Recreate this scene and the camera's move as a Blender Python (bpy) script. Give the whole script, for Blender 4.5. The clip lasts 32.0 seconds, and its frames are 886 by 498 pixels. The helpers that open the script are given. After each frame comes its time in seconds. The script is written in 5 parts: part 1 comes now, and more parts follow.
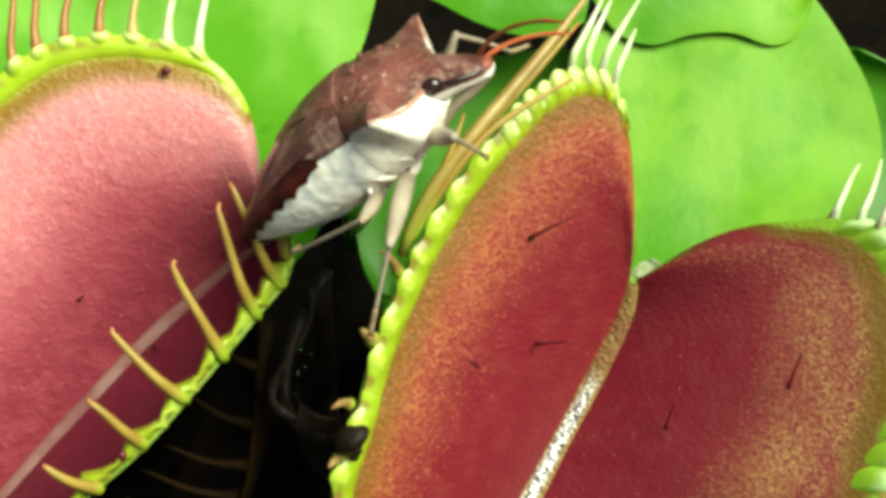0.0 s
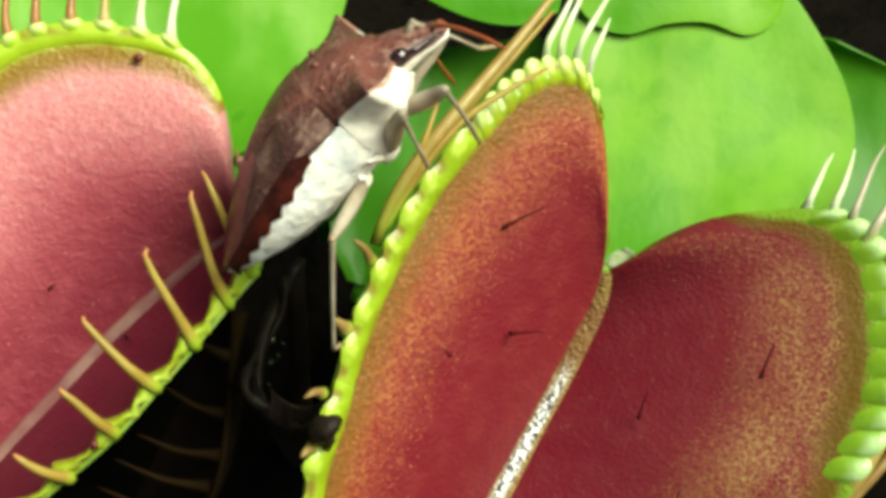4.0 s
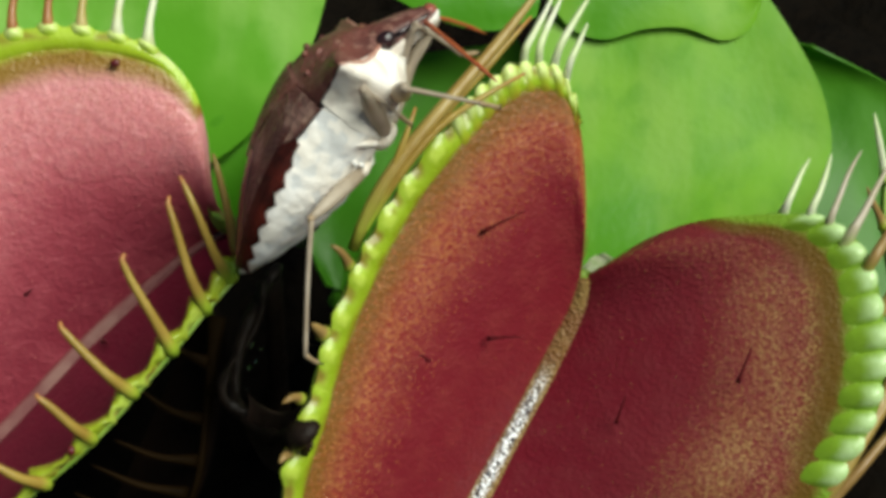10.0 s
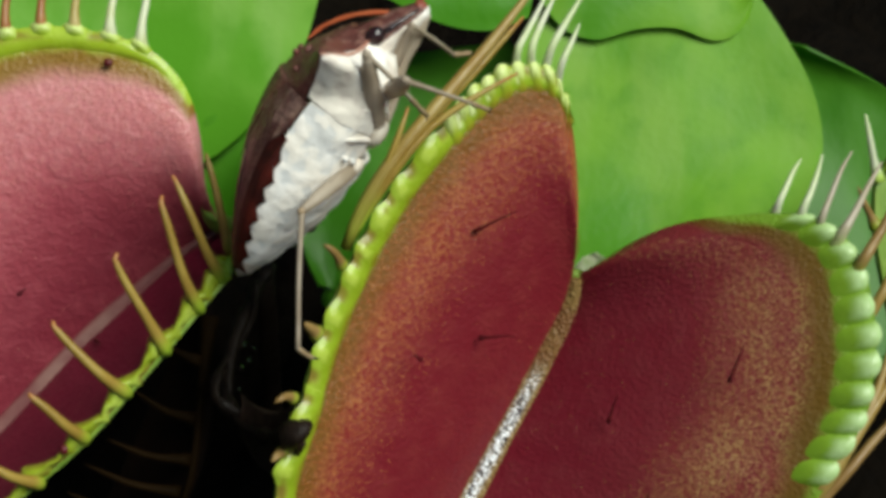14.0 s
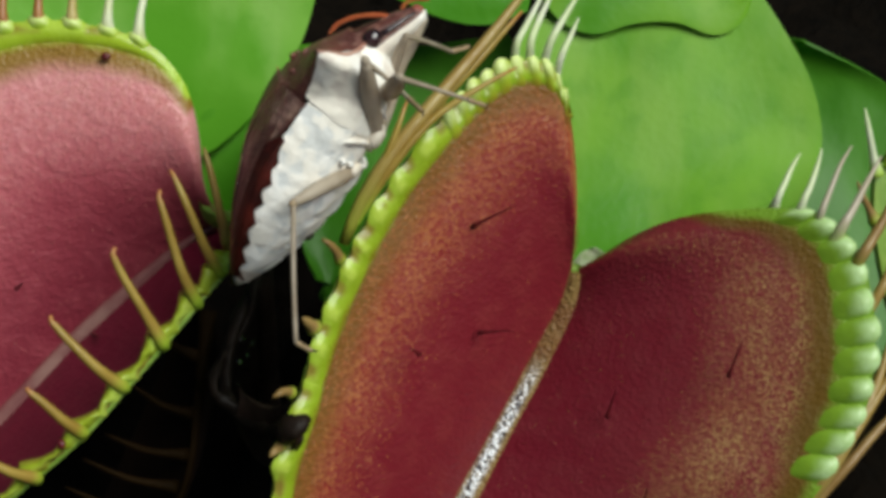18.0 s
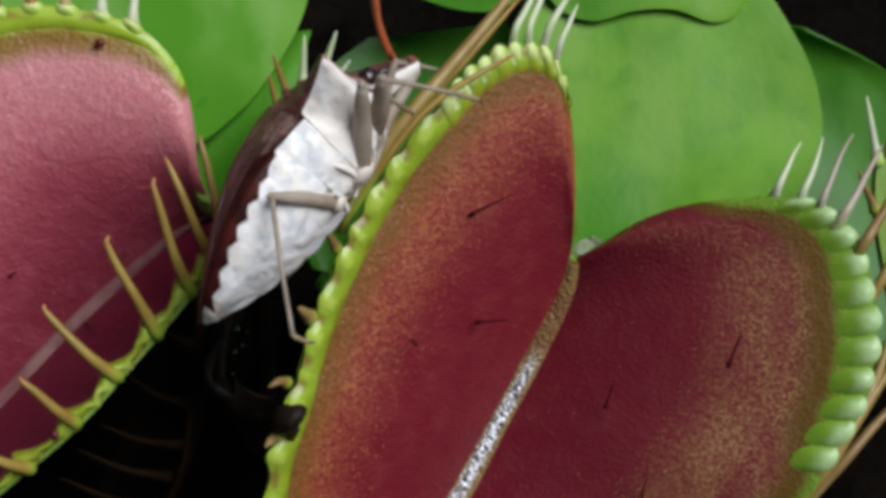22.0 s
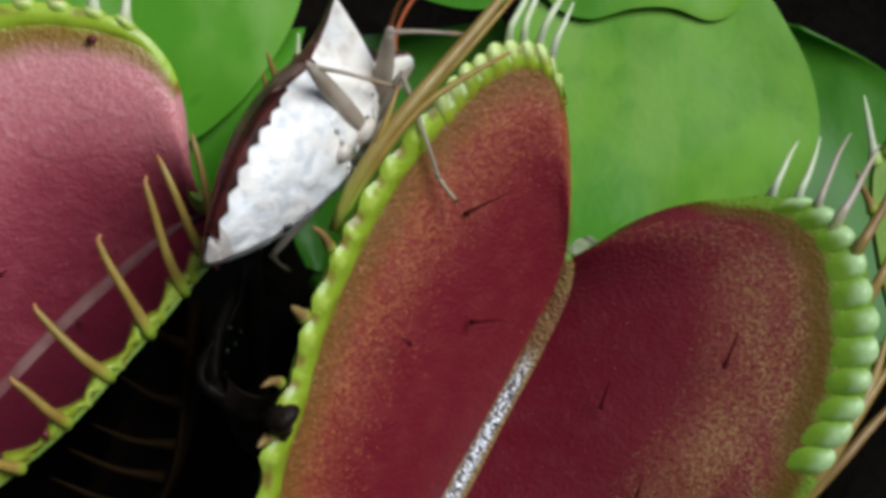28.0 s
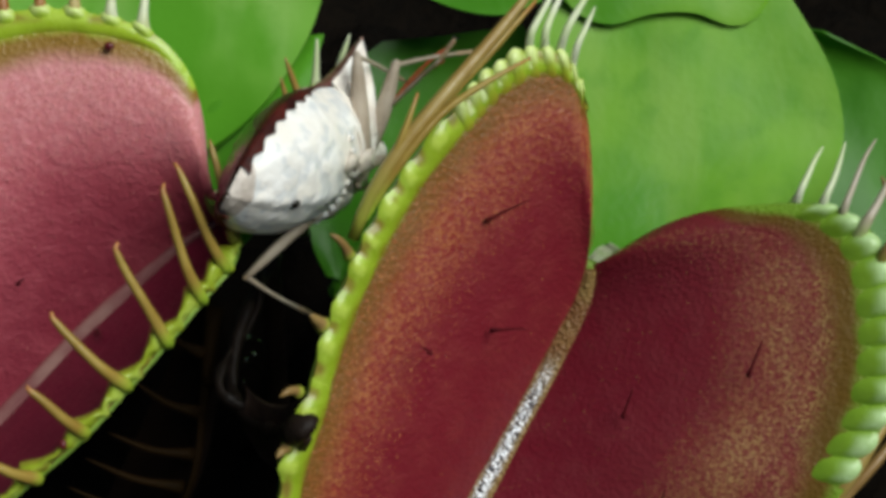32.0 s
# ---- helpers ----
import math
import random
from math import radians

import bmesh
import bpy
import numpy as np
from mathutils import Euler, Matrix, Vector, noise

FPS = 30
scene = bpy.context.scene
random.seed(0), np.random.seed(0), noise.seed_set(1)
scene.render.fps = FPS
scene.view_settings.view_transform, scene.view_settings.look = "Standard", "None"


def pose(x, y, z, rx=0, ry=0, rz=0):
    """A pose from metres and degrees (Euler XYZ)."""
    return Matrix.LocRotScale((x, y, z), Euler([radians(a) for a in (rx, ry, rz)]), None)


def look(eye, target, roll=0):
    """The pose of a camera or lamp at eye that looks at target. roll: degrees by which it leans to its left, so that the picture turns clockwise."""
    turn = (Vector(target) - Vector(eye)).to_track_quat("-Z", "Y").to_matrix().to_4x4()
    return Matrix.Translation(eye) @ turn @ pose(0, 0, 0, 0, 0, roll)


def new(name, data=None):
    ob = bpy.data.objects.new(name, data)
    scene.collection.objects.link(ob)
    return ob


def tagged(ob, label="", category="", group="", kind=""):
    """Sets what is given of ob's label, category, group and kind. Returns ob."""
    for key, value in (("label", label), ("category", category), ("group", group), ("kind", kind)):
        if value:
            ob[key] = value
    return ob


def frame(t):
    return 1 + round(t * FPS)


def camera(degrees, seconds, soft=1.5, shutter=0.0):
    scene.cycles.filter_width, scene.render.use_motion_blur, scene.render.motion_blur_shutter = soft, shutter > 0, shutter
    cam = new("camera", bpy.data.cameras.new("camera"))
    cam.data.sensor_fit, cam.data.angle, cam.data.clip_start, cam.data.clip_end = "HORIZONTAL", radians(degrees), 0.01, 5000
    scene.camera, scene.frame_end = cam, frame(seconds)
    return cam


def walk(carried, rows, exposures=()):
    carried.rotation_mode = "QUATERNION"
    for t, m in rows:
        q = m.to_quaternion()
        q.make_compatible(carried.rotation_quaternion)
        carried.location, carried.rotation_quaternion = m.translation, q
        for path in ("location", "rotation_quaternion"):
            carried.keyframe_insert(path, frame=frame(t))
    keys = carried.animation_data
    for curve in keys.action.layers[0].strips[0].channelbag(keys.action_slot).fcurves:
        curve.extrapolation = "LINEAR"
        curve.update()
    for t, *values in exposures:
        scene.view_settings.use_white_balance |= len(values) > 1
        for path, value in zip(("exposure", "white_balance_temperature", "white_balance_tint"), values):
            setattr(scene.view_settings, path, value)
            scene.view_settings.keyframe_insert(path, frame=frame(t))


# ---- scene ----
cam = camera(30, 32.0, soft=4.3)

# The working plane: it leans 50 degrees, passes 30 mm over the soil and faces the camera at D mm.
D, GRID, LEAN = 63.6, 46.0, radians(50)
BASE = Matrix(((1, 0, 0, 0), (0, math.sin(LEAN), -math.cos(LEAN), 0.0),
               (0, math.cos(LEAN), math.sin(LEAN), 0.030), (0, 0, 0, 1)))


def bench(x, y, h=0.0):
    """A place h mm over the working plane, fitted to the camera's view: x right and y down as seen, 46 to the mm at h =
    0.
    """
    s = (1 - h / D) / GRID
    return BASE @ (Vector(((x - 784) * s, (441 - y) * s, h)) * 0.001)


def toward(u, v, w):
    return BASE.to_3x3() @ Vector((u, v, w))


# seconds, three turns in degrees, mm nearer or farther
PATH = [
    (0, 0.217, 1.941, -0.000, -0.02), (0.5, 0.220, 1.794, 0.008, -0.02), (1, 0.131, 1.665, 0.004, -0.01), (1.5, 0.020, 1.543, 0.031, -0.02),
    (2, -0.072, 1.421, 0.080, -0.02), (2.5, -0.123, 1.312, 0.108, -0.06), (3, -0.148, 1.214, 0.095, -0.15), (3.5, -0.157, 1.117, 0.101, -0.16),
    (5.5, -0.108, 0.756, 0.084, -0.25), (6, -0.074, 0.641, 0.033, -0.22), (6.5, -0.042, 0.539, 0.157, -0.27), (7, -0.028, 0.436, 0.125, -0.26),
    (7.5, -0.015, 0.370, 0.123, -0.34), (8, 0.015, 0.326, 0.132, -0.35), (8.5, 0.021, 0.323, 0.067, -0.30), (9, 0.022, 0.329, 0.115, -0.30),
    (9.5, 0.025, 0.322, 0.091, -0.25), (10, 0.020, 0.265, 0.084, -0.18), (10.5, 0.013, 0.171, 0.081, -0.13), (11, 0.003, 0.084, 0.092, -0.15),
    (11.5, 0.005, 0.028, 0.141, -0.15), (12, 0.006, 0.008, 0.110, -0.07), (12.5, 0.001, -0.004, 0.030, -0.02), (13, -0.000, -0.000, 0.010, 0.00),
    (13.5, -0.001, 0.003, 0.072, -0.03), (14, 0.003, 0.003, 0.100, -0.02), (14.5, 0.008, -0.001, 0.080, -0.01), (16.5, -0.133, -0.029, 0.097, -0.14),
    (17, -0.152, -0.037, 0.104, -0.13), (17.5, -0.167, -0.047, 0.088, -0.12), (18, -0.184, -0.050, 0.134, -0.16), (18.5, -0.206, -0.055, 0.162, -0.15),
    (19, -0.238, -0.062, 0.153, -0.20), (19.5, -0.281, -0.068, 0.114, -0.16), (20, -0.317, -0.055, 0.154, -0.32), (20.5, -0.369, -0.060, 0.164, -0.48),
    (21, -0.421, -0.085, 0.193, -0.58), (21.5, -0.487, -0.116, 0.213, -0.68), (22, -0.571, -0.147, 0.212, -0.77), (22.5, -0.649, -0.170, 0.179, -0.91),
    (23, -0.710, -0.206, 0.225, -0.95), (23.5, -0.784, -0.249, 0.249, -1.06), (24, -0.838, -0.282, 0.221, -1.08), (24.5, -0.862, -0.304, 0.288, -1.14),
    (25, -0.824, -0.315, 0.316, -1.21), (25.5, -0.808, -0.342, 0.327, -1.25), (27.5, -0.662, -0.380, 0.351, -1.23), (28, -0.607, -0.337, 0.345, -1.25),
    (28.5, -0.567, -0.265, 0.314, -1.28), (29, -0.533, -0.175, 0.350, -1.40), (29.5, -0.499, -0.069, 0.320, -1.43), (30, -0.439, 0.047, 0.321, -1.54),
    (30.5, -0.387, 0.144, 0.263, -1.63), (31, -0.347, 0.225, 0.226, -1.69), (31.5, -0.337, 0.306, 0.256, -1.74), (32, -0.344, 0.361, 0.254, -1.87)
]
walk(cam, [(t, BASE @ pose(0, 0, (D + d) * 0.001, a, b, c)) for t, a, b, c, d in PATH],
     exposures=[(0, 0.64, 7500, -13), (3, 0.56, 7550, -13), (6, 0.43, 7350, -8), (8, 0.20, 7200, -6), (10, -0.10, 6800, -2), (13, -0.29, 6650, -1), (19, -0.43, 6450, 2), (23, -0.59, 5900, 13), (26, -0.59, 5850, 13), (28, -0.57, 5900, 8), (32, -0.50, 6350, 3)])

# ---- light: soft daylight from above ----
SUN_WAY = toward(0.46, 0.42, 0.79).normalized()
world = bpy.data.worlds.new("daylight")
scene.world = world
world.use_nodes = True
wn = world.node_tree
sky = wn.nodes.new("ShaderNodeTexSky")
sky.sky_type, sky.sun_disc = "NISHITA", False
sky.sun_elevation = math.asin(SUN_WAY.z)
sky.sun_rotation = math.atan2(SUN_WAY.x, SUN_WAY.y)
wn.links.new(sky.outputs[0], wn.nodes["Background"].inputs[0])
wn.nodes["Background"].inputs[1].default_value = 0.035
sun = new("sun", bpy.data.lights.new("sun", "SUN"))
sun.data.energy, sun.data.angle, sun.data.color = 5.2, radians(38), (1.0, 0.98, 0.95)
sun.matrix_world = look(SUN_WAY * 2, (0, 0, 0))


# ---- materials ----
class Nodes:
    """A short way to write node materials; places in metres."""

    def __init__(self, name):
        self.m = bpy.data.materials.new(name)
        self.m.use_nodes = True
        self.t = self.m.node_tree
        self.bsdf = self.t.nodes["Principled BSDF"]
        self.out = self.t.nodes["Material Output"]
        self.co = self.add("ShaderNodeTexCoord")

    def add(self, kind, **sockets):
        n = self.t.nodes.new(kind)
        for k, v in sockets.items():
            self.put(n.inputs[k.replace("_", " ")], v)
        return n

    def put(self, socket, v):
        if isinstance(v, bpy.types.NodeSocket):
            self.t.links.new(v, socket)
        elif isinstance(v, (tuple, list)) and len(v) == 3 and socket.type == "RGBA":
            socket.default_value = (*v, 1)
        else:
            socket.default_value = v

    def noise(self, scale, detail=4, rough=0.55, stretch=None, dist=0.0):
        n = self.add("ShaderNodeTexNoise", Scale=scale, Detail=detail, Roughness=rough, Distortion=dist)
        v = self.co.outputs["Object"]
        if stretch:
            g = self.add("ShaderNodeMapping", Vector=v)
            g.inputs["Scale"].default_value = stretch
            v = g.outputs[0]
        self.put(n.inputs["Vector"], v)
        return n.outputs["Fac"]

    def cells(self, scale, feature="F1"):
        n = self.add("ShaderNodeTexVoronoi", Scale=scale)
        n.feature = feature
        self.put(n.inputs["Vector"], self.co.outputs["Object"])
        return n.outputs["Distance"]

    def uv(self):
        n = self.add("ShaderNodeSeparateXYZ")
        self.put(n.inputs[0], self.co.outputs["UV"])
        return n.outputs[0], n.outputs[1]

    def span(self, v, a, b, lo=0.0, hi=1.0):
        n = self.add("ShaderNodeMapRange")
        n.interpolation_type = "SMOOTHSTEP"
        for i, x in enumerate((v, a, b, lo, hi)):
            self.put(n.inputs[i], x)
        return n.outputs[0]

    def math(self, op, a, b=0.0):
        n = self.add("ShaderNodeMath")
        n.operation = op
        self.put(n.inputs[0], a), self.put(n.inputs[1], b)
        return n.outputs[0]

    def mix(self, f, a, b):
        n = self.add("ShaderNodeMix")
        n.data_type = "RGBA"
        self.put(n.inputs[0], f), self.put(n.inputs[6], a), self.put(n.inputs[7], b)
        return n.outputs[2]

    def bump(self, height, mm, below=None, strength=1.0):
        n = self.add("ShaderNodeBump", Height=height, Distance=mm * 0.001, Strength=strength)
        if below:
            self.put(n.inputs["Normal"], below)
        return n.outputs[0]

    def done(self, colour, rough=0.5, bump=None, spec=0.5, thin=0.0, coat=0.0, sss=0.0):
        b = self.bsdf
        self.put(b.inputs["Base Color"], colour)
        self.put(b.inputs["Roughness"], rough)
        self.put(b.inputs["Specular IOR Level"], spec)
        if coat:
            b.inputs["Coat Weight"].default_value, b.inputs["Coat Roughness"].default_value = coat, 0.15
        if sss:
            b.inputs["Subsurface Weight"].default_value = sss
            b.inputs["Subsurface Radius"].default_value = (1, 0.6, 0.3)
            b.inputs["Subsurface Scale"].default_value = 0.0004
        if bump:
            self.put(b.inputs["Normal"], bump)
        if thin:
            tr = self.add("ShaderNodeBsdfTranslucent", Color=colour)
            mx = self.add("ShaderNodeMixShader", Fac=thin)
            self.put(mx.inputs[1], b.outputs[0]), self.put(mx.inputs[2], tr.outputs[0])
            self.put(self.out.inputs[0], mx.outputs[0])
        return self.m


def simple(name, c1, c2, scale, rough=0.5, bump=0.02, spec=0.5, thin=0.0, coat=0.0, fine=6.0, sss=0.0):
    """Two colours in soft blotches, with fine grain in colour and relief."""
    n = Nodes(name)
    a = n.noise(scale, 3)
    b = n.noise(scale * fine, 4)
    f = n.span(n.math("ADD", n.math("MULTIPLY", a, 0.65), n.math("MULTIPLY", b, 0.35)), 0.35, 0.65)
    col = n.mix(f, c1, c2)
    r = n.span(b, 0.2, 0.8, rough - 0.08, rough + 0.08)
    return n.done(col, r, n.bump(b, bump), spec, thin, coat, sss)


def lobe_material(name, deep, warm, speck, brown, green, speck_from, sheen=0.5, flush=None, band=0.88, blend=(0.18, 0.72), bare=None, slim=None, speck_u=None, wide=0.12, grain=(0.15, 0.6), relief=0.035, nap_sheen=None, speckle=6400):
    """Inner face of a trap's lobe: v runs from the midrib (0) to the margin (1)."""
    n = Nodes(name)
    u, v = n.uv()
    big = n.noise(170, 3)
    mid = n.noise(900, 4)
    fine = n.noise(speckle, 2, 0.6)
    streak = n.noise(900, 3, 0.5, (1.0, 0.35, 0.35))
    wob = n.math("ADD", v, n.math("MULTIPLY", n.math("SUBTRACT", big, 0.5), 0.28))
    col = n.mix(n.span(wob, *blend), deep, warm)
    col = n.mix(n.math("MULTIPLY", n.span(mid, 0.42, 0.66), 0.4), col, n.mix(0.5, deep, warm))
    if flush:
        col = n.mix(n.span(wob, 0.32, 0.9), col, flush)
    nap = n.noise(2700, 3, 0.6)
    if nap_sheen:
        # pale highlights on the nap's bumps, painted into the colour
        col = n.mix(n.math("MULTIPLY", n.span(nap, 0.42, 0.66, 0.0, 0.45), n.span(wob, 0.3, 0.75)), col, nap_sheen)
    # yellow-tan glands, thick towards the margin
    gl = n.math("MULTIPLY", n.span(fine, 0.44, 0.62), n.span(wob, speck_from, speck_from + 0.35))
    if speck_u:
        gl = n.math("MULTIPLY", gl, n.span(u, *speck_u))
    col = n.mix(n.math("MULTIPLY", gl, n.span(streak, 0.3, 0.6, *grain)), col, speck)
    edge = n.math("ADD", v, n.math("MULTIPLY", n.math("SUBTRACT", mid, 0.5), 0.05))
    if bare:
        # no green where the margin runs down to the notch
        edge = n.math("SUBTRACT", edge, n.span(u, *bare, 0.0, 0.25))
    if slim:
        edge = n.math("SUBTRACT", edge, n.span(u, *slim, 0.0, 0.085))
    col = n.mix(n.span(edge, band - wide, band - 0.03), col, brown)
    col = n.mix(n.span(edge, band - 0.02, band + 0.05), col, green)
    pit = n.cells(5200)
    h = n.math("ADD", n.math("MULTIPLY", pit, 0.8), n.math("MULTIPLY", fine, 0.7))
    if nap_sheen:
        h = n.math("ADD", h, n.math("MULTIPLY", nap, 1.6))
    rough = n.span(mid, 0.3, 0.7, 0.36, 0.52)
    return n.done(col, rough, n.bump(h, 0.035, n.bump(mid, relief)), sheen, thin=0.08, sss=0.0)


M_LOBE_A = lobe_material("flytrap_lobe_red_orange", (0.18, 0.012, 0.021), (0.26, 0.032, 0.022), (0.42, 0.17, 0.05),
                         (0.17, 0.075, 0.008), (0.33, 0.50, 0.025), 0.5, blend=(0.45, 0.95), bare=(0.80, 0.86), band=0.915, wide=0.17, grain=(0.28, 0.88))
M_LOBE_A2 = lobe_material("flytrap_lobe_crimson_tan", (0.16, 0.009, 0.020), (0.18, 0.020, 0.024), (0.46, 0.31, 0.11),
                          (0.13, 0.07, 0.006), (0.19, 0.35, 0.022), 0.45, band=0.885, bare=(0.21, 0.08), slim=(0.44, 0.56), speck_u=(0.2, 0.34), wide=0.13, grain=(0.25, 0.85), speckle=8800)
# flush and nap colours hold the pale sheen on the pink lobe
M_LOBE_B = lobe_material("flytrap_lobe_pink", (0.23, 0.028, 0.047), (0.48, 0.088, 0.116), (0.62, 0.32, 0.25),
                         (0.27, 0.15, 0.02), (0.38, 0.56, 0.035), 0.55, 0.6, flush=(0.70, 0.27, 0.29), blend=(0.14, 0.64), band=0.905, bare=(0.84, 0.88), wide=0.13, relief=0.09, nap_sheen=(0.74, 0.36, 0.36))
# this lobe's partial shade is put into its darker colour
M_LOBE_B2 = lobe_material("flytrap_lobe_magenta_shaded", (0.165, 0.010, 0.031), (0.13, 0.007, 0.024), (0.26, 0.03, 0.04),
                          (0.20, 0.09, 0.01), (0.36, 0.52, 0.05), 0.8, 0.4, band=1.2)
M_BACK = simple("lobe_outside_green", (0.13, 0.24, 0.025), (0.20, 0.30, 0.04), 400, 0.5, 0.03)


def margin_material(name, low, mid, high, waves=0, pale=(0.48, 0.61, 0.08)):
    """v runs over the margin from the lobe (0) to its outer side (1)."""
    n = Nodes(name)
    u, v = n.uv()
    a, b = n.noise(700, 3), n.noise(3600, 3)
    w = n.math("ADD", v, n.math("MULTIPLY", n.math("SUBTRACT", a, 0.5), 0.5))
    col = n.mix(n.span(w, -0.05, 0.34), low, mid)
    col = n.mix(n.math("MULTIPLY", n.span(w, 0.4, 0.75), n.span(a, 0.38, 0.6)), col, high)
    col = n.mix(n.math("MULTIPLY", n.span(w, 0.45, 0.8), n.span(n.noise(520, 2), 0.36, 0.44, 0.7, 0.0)), col, (0.22, 0.12, 0.025))
    if waves:
        # pale on the swellings, brownish in the dips between
        a1 = n.math("SUBTRACT", 1.0, u)
        turn = n.math("ADD", n.math("MULTIPLY", a1, 2 * math.pi * waves), n.math("MULTIPLY", n.math("SINE", n.math("ADD", n.math("MULTIPLY", a1, 9.0), waves)), 0.9))
        c = n.math("COSINE", n.math("ADD", turn, n.math("MULTIPLY", n.math("SINE", n.math("MULTIPLY", a1, 23.0)), 0.5)))
        c = n.math("ADD", c, n.math("MULTIPLY", n.math("SUBTRACT", b, 0.5), 0.8))
        top = n.math("MULTIPLY", n.span(v, 0.3, 0.5), n.span(v, 0.95, 0.75))
        col = n.mix(n.math("MULTIPLY", top, n.span(c, 0.1, 0.95, 0.0, 0.85)), col, pale)
        col = n.mix(n.math("MULTIPLY", n.span(v, 0.45, 0.8), n.span(c, -0.35, -0.95, 0.0, 0.75)), col, (0.22, 0.14, 0.025))
    return n.done(col, n.span(b, 0.3, 0.7, 0.24, 0.36), n.bump(b, 0.02, n.bump(a, 0.05)), 0.5, thin=0.12)


M_BAND_EIGHT = margin_material("margin_lime_mottled", (0.21, 0.12, 0.012), (0.29, 0.41, 0.020), (0.40, 0.55, 0.05), 8)
M_BAND_SEVEN = margin_material("margin_lime_blotched", (0.21, 0.12, 0.012), (0.29, 0.41, 0.020), (0.40, 0.55, 0.05), 7)
M_BAND_TOP = margin_material("margin_pale_fingers", (0.24, 0.14, 0.015), (0.33, 0.48, 0.025), (0.50, 0.68, 0.12), 9, (0.78, 0.88, 0.42))
M_BAND_DIM = margin_material("margin_olive_lime", (0.27, 0.28, 0.02), (0.29, 0.37, 0.02), (0.47, 0.60, 0.09))
M_BAND_SOFT = margin_material("margin_soft_lime", (0.30, 0.22, 0.02), (0.36, 0.50, 0.025), (0.44, 0.60, 0.06))


def cilium_material(name, c1, c2, root=(0.36, 0.54, 0.04), tip=None, thin=0.1):
    """v runs from the root in the margin (0) to the tip (1)."""
    n = Nodes(name)
    u, v = n.uv()
    a, b = n.noise(700, 3), n.noise(3000, 3)
    col = n.mix(n.span(a, 0.35, 0.65), c1, c2)
    col = n.mix(n.span(n.math("ADD", v, n.math("MULTIPLY", a, 0.1)), 0.08, 0.34), root, col)
    if tip:
        col = n.mix(n.span(v, 0.85, 1.0), col, tip)
    return n.done(col, n.span(b, 0.3, 0.7, 0.32, 0.46), n.bump(b, 0.015), 0.45, thin=thin)


M_CIL_TAN = cilium_material("cilium_tan", (0.29, 0.185, 0.032), (0.36, 0.25, 0.05), tip=(0.45, 0.19, 0.06))
M_CIL_OLIVE = cilium_material("cilium_olive", (0.30, 0.19, 0.045), (0.36, 0.26, 0.075), (0.32, 0.34, 0.045))
M_CIL_PALE = cilium_material("cilium_pale", (0.66, 0.76, 0.42), (0.76, 0.80, 0.60), (0.50, 0.70, 0.12), thin=0.2)
M_CIL_BROWN = cilium_material("cilium_brown", (0.27, 0.16, 0.05), (0.34, 0.22, 0.075), (0.34, 0.42, 0.04), thin=0.2)
M_CIL_GREY = cilium_material("cilium_grey_mauve", (0.42, 0.36, 0.25), (0.48, 0.42, 0.33), (0.40, 0.54, 0.14))


M_CIL_RUST = cilium_material("cilium_rust", (0.33, 0.13, 0.04), (0.40, 0.19, 0.06), (0.56, 0.72, 0.16), thin=0.15)
M_CIL_AMBER = cilium_material("cilium_amber", (0.42, 0.32, 0.09), (0.52, 0.42, 0.16), (0.60, 0.76, 0.20), thin=0.15)
M_CIL_CREAM = cilium_material("cilium_cream", (0.62, 0.66, 0.34), (0.74, 0.78, 0.55), (0.62, 0.80, 0.26), thin=0.2)


def ridge_material(name, low, mid, pale):
    """v runs out over a ridge of the margin to its swollen head, u across it."""
    n = Nodes(name)
    u, v = n.uv()
    a, b = n.noise(900, 3), n.noise(3600, 3)
    w = n.math("ADD", v, n.math("MULTIPLY", n.math("SUBTRACT", a, 0.5), 0.3))
    col = n.mix(n.span(w, 0.1, 0.45), low, mid)
    side = n.math("ABSOLUTE", n.math("SUBTRACT", u, 0.5))
    head = n.math("MULTIPLY", n.span(w, 0.42, 0.78), n.span(side, 0.16, 0.42, 1.0, 0.0))
    col = n.mix(head, col, n.mix(n.span(b, 0.35, 0.65), pale, n.mix(0.25, pale, mid)))
    return n.done(col, n.span(b, 0.3, 0.7, 0.28, 0.42), n.bump(b, 0.015, n.bump(a, 0.03)), 0.4, thin=0.15)


M_RIDGE_GREEN = ridge_material("ridge_green_milky", (0.19, 0.34, 0.02), (0.23, 0.40, 0.03), (0.52, 0.72, 0.34))
M_RIDGE_FINGER = ridge_material("ridge_pale_finger", (0.25, 0.18, 0.016), (0.36, 0.46, 0.03), (0.74, 0.86, 0.34))
M_RIDGE_LIME = ridge_material("ridge_lime_pale", (0.33, 0.44, 0.02), (0.38, 0.55, 0.035), (0.70, 0.82, 0.30))


def gland_material(name, c1, c2):
    n = Nodes(name)
    g = n.add("ShaderNodeNewGeometry")
    col = n.mix(g.outputs["Random Per Island"], c1, c2)
    return n.done(col, 0.3, None, 0.5)


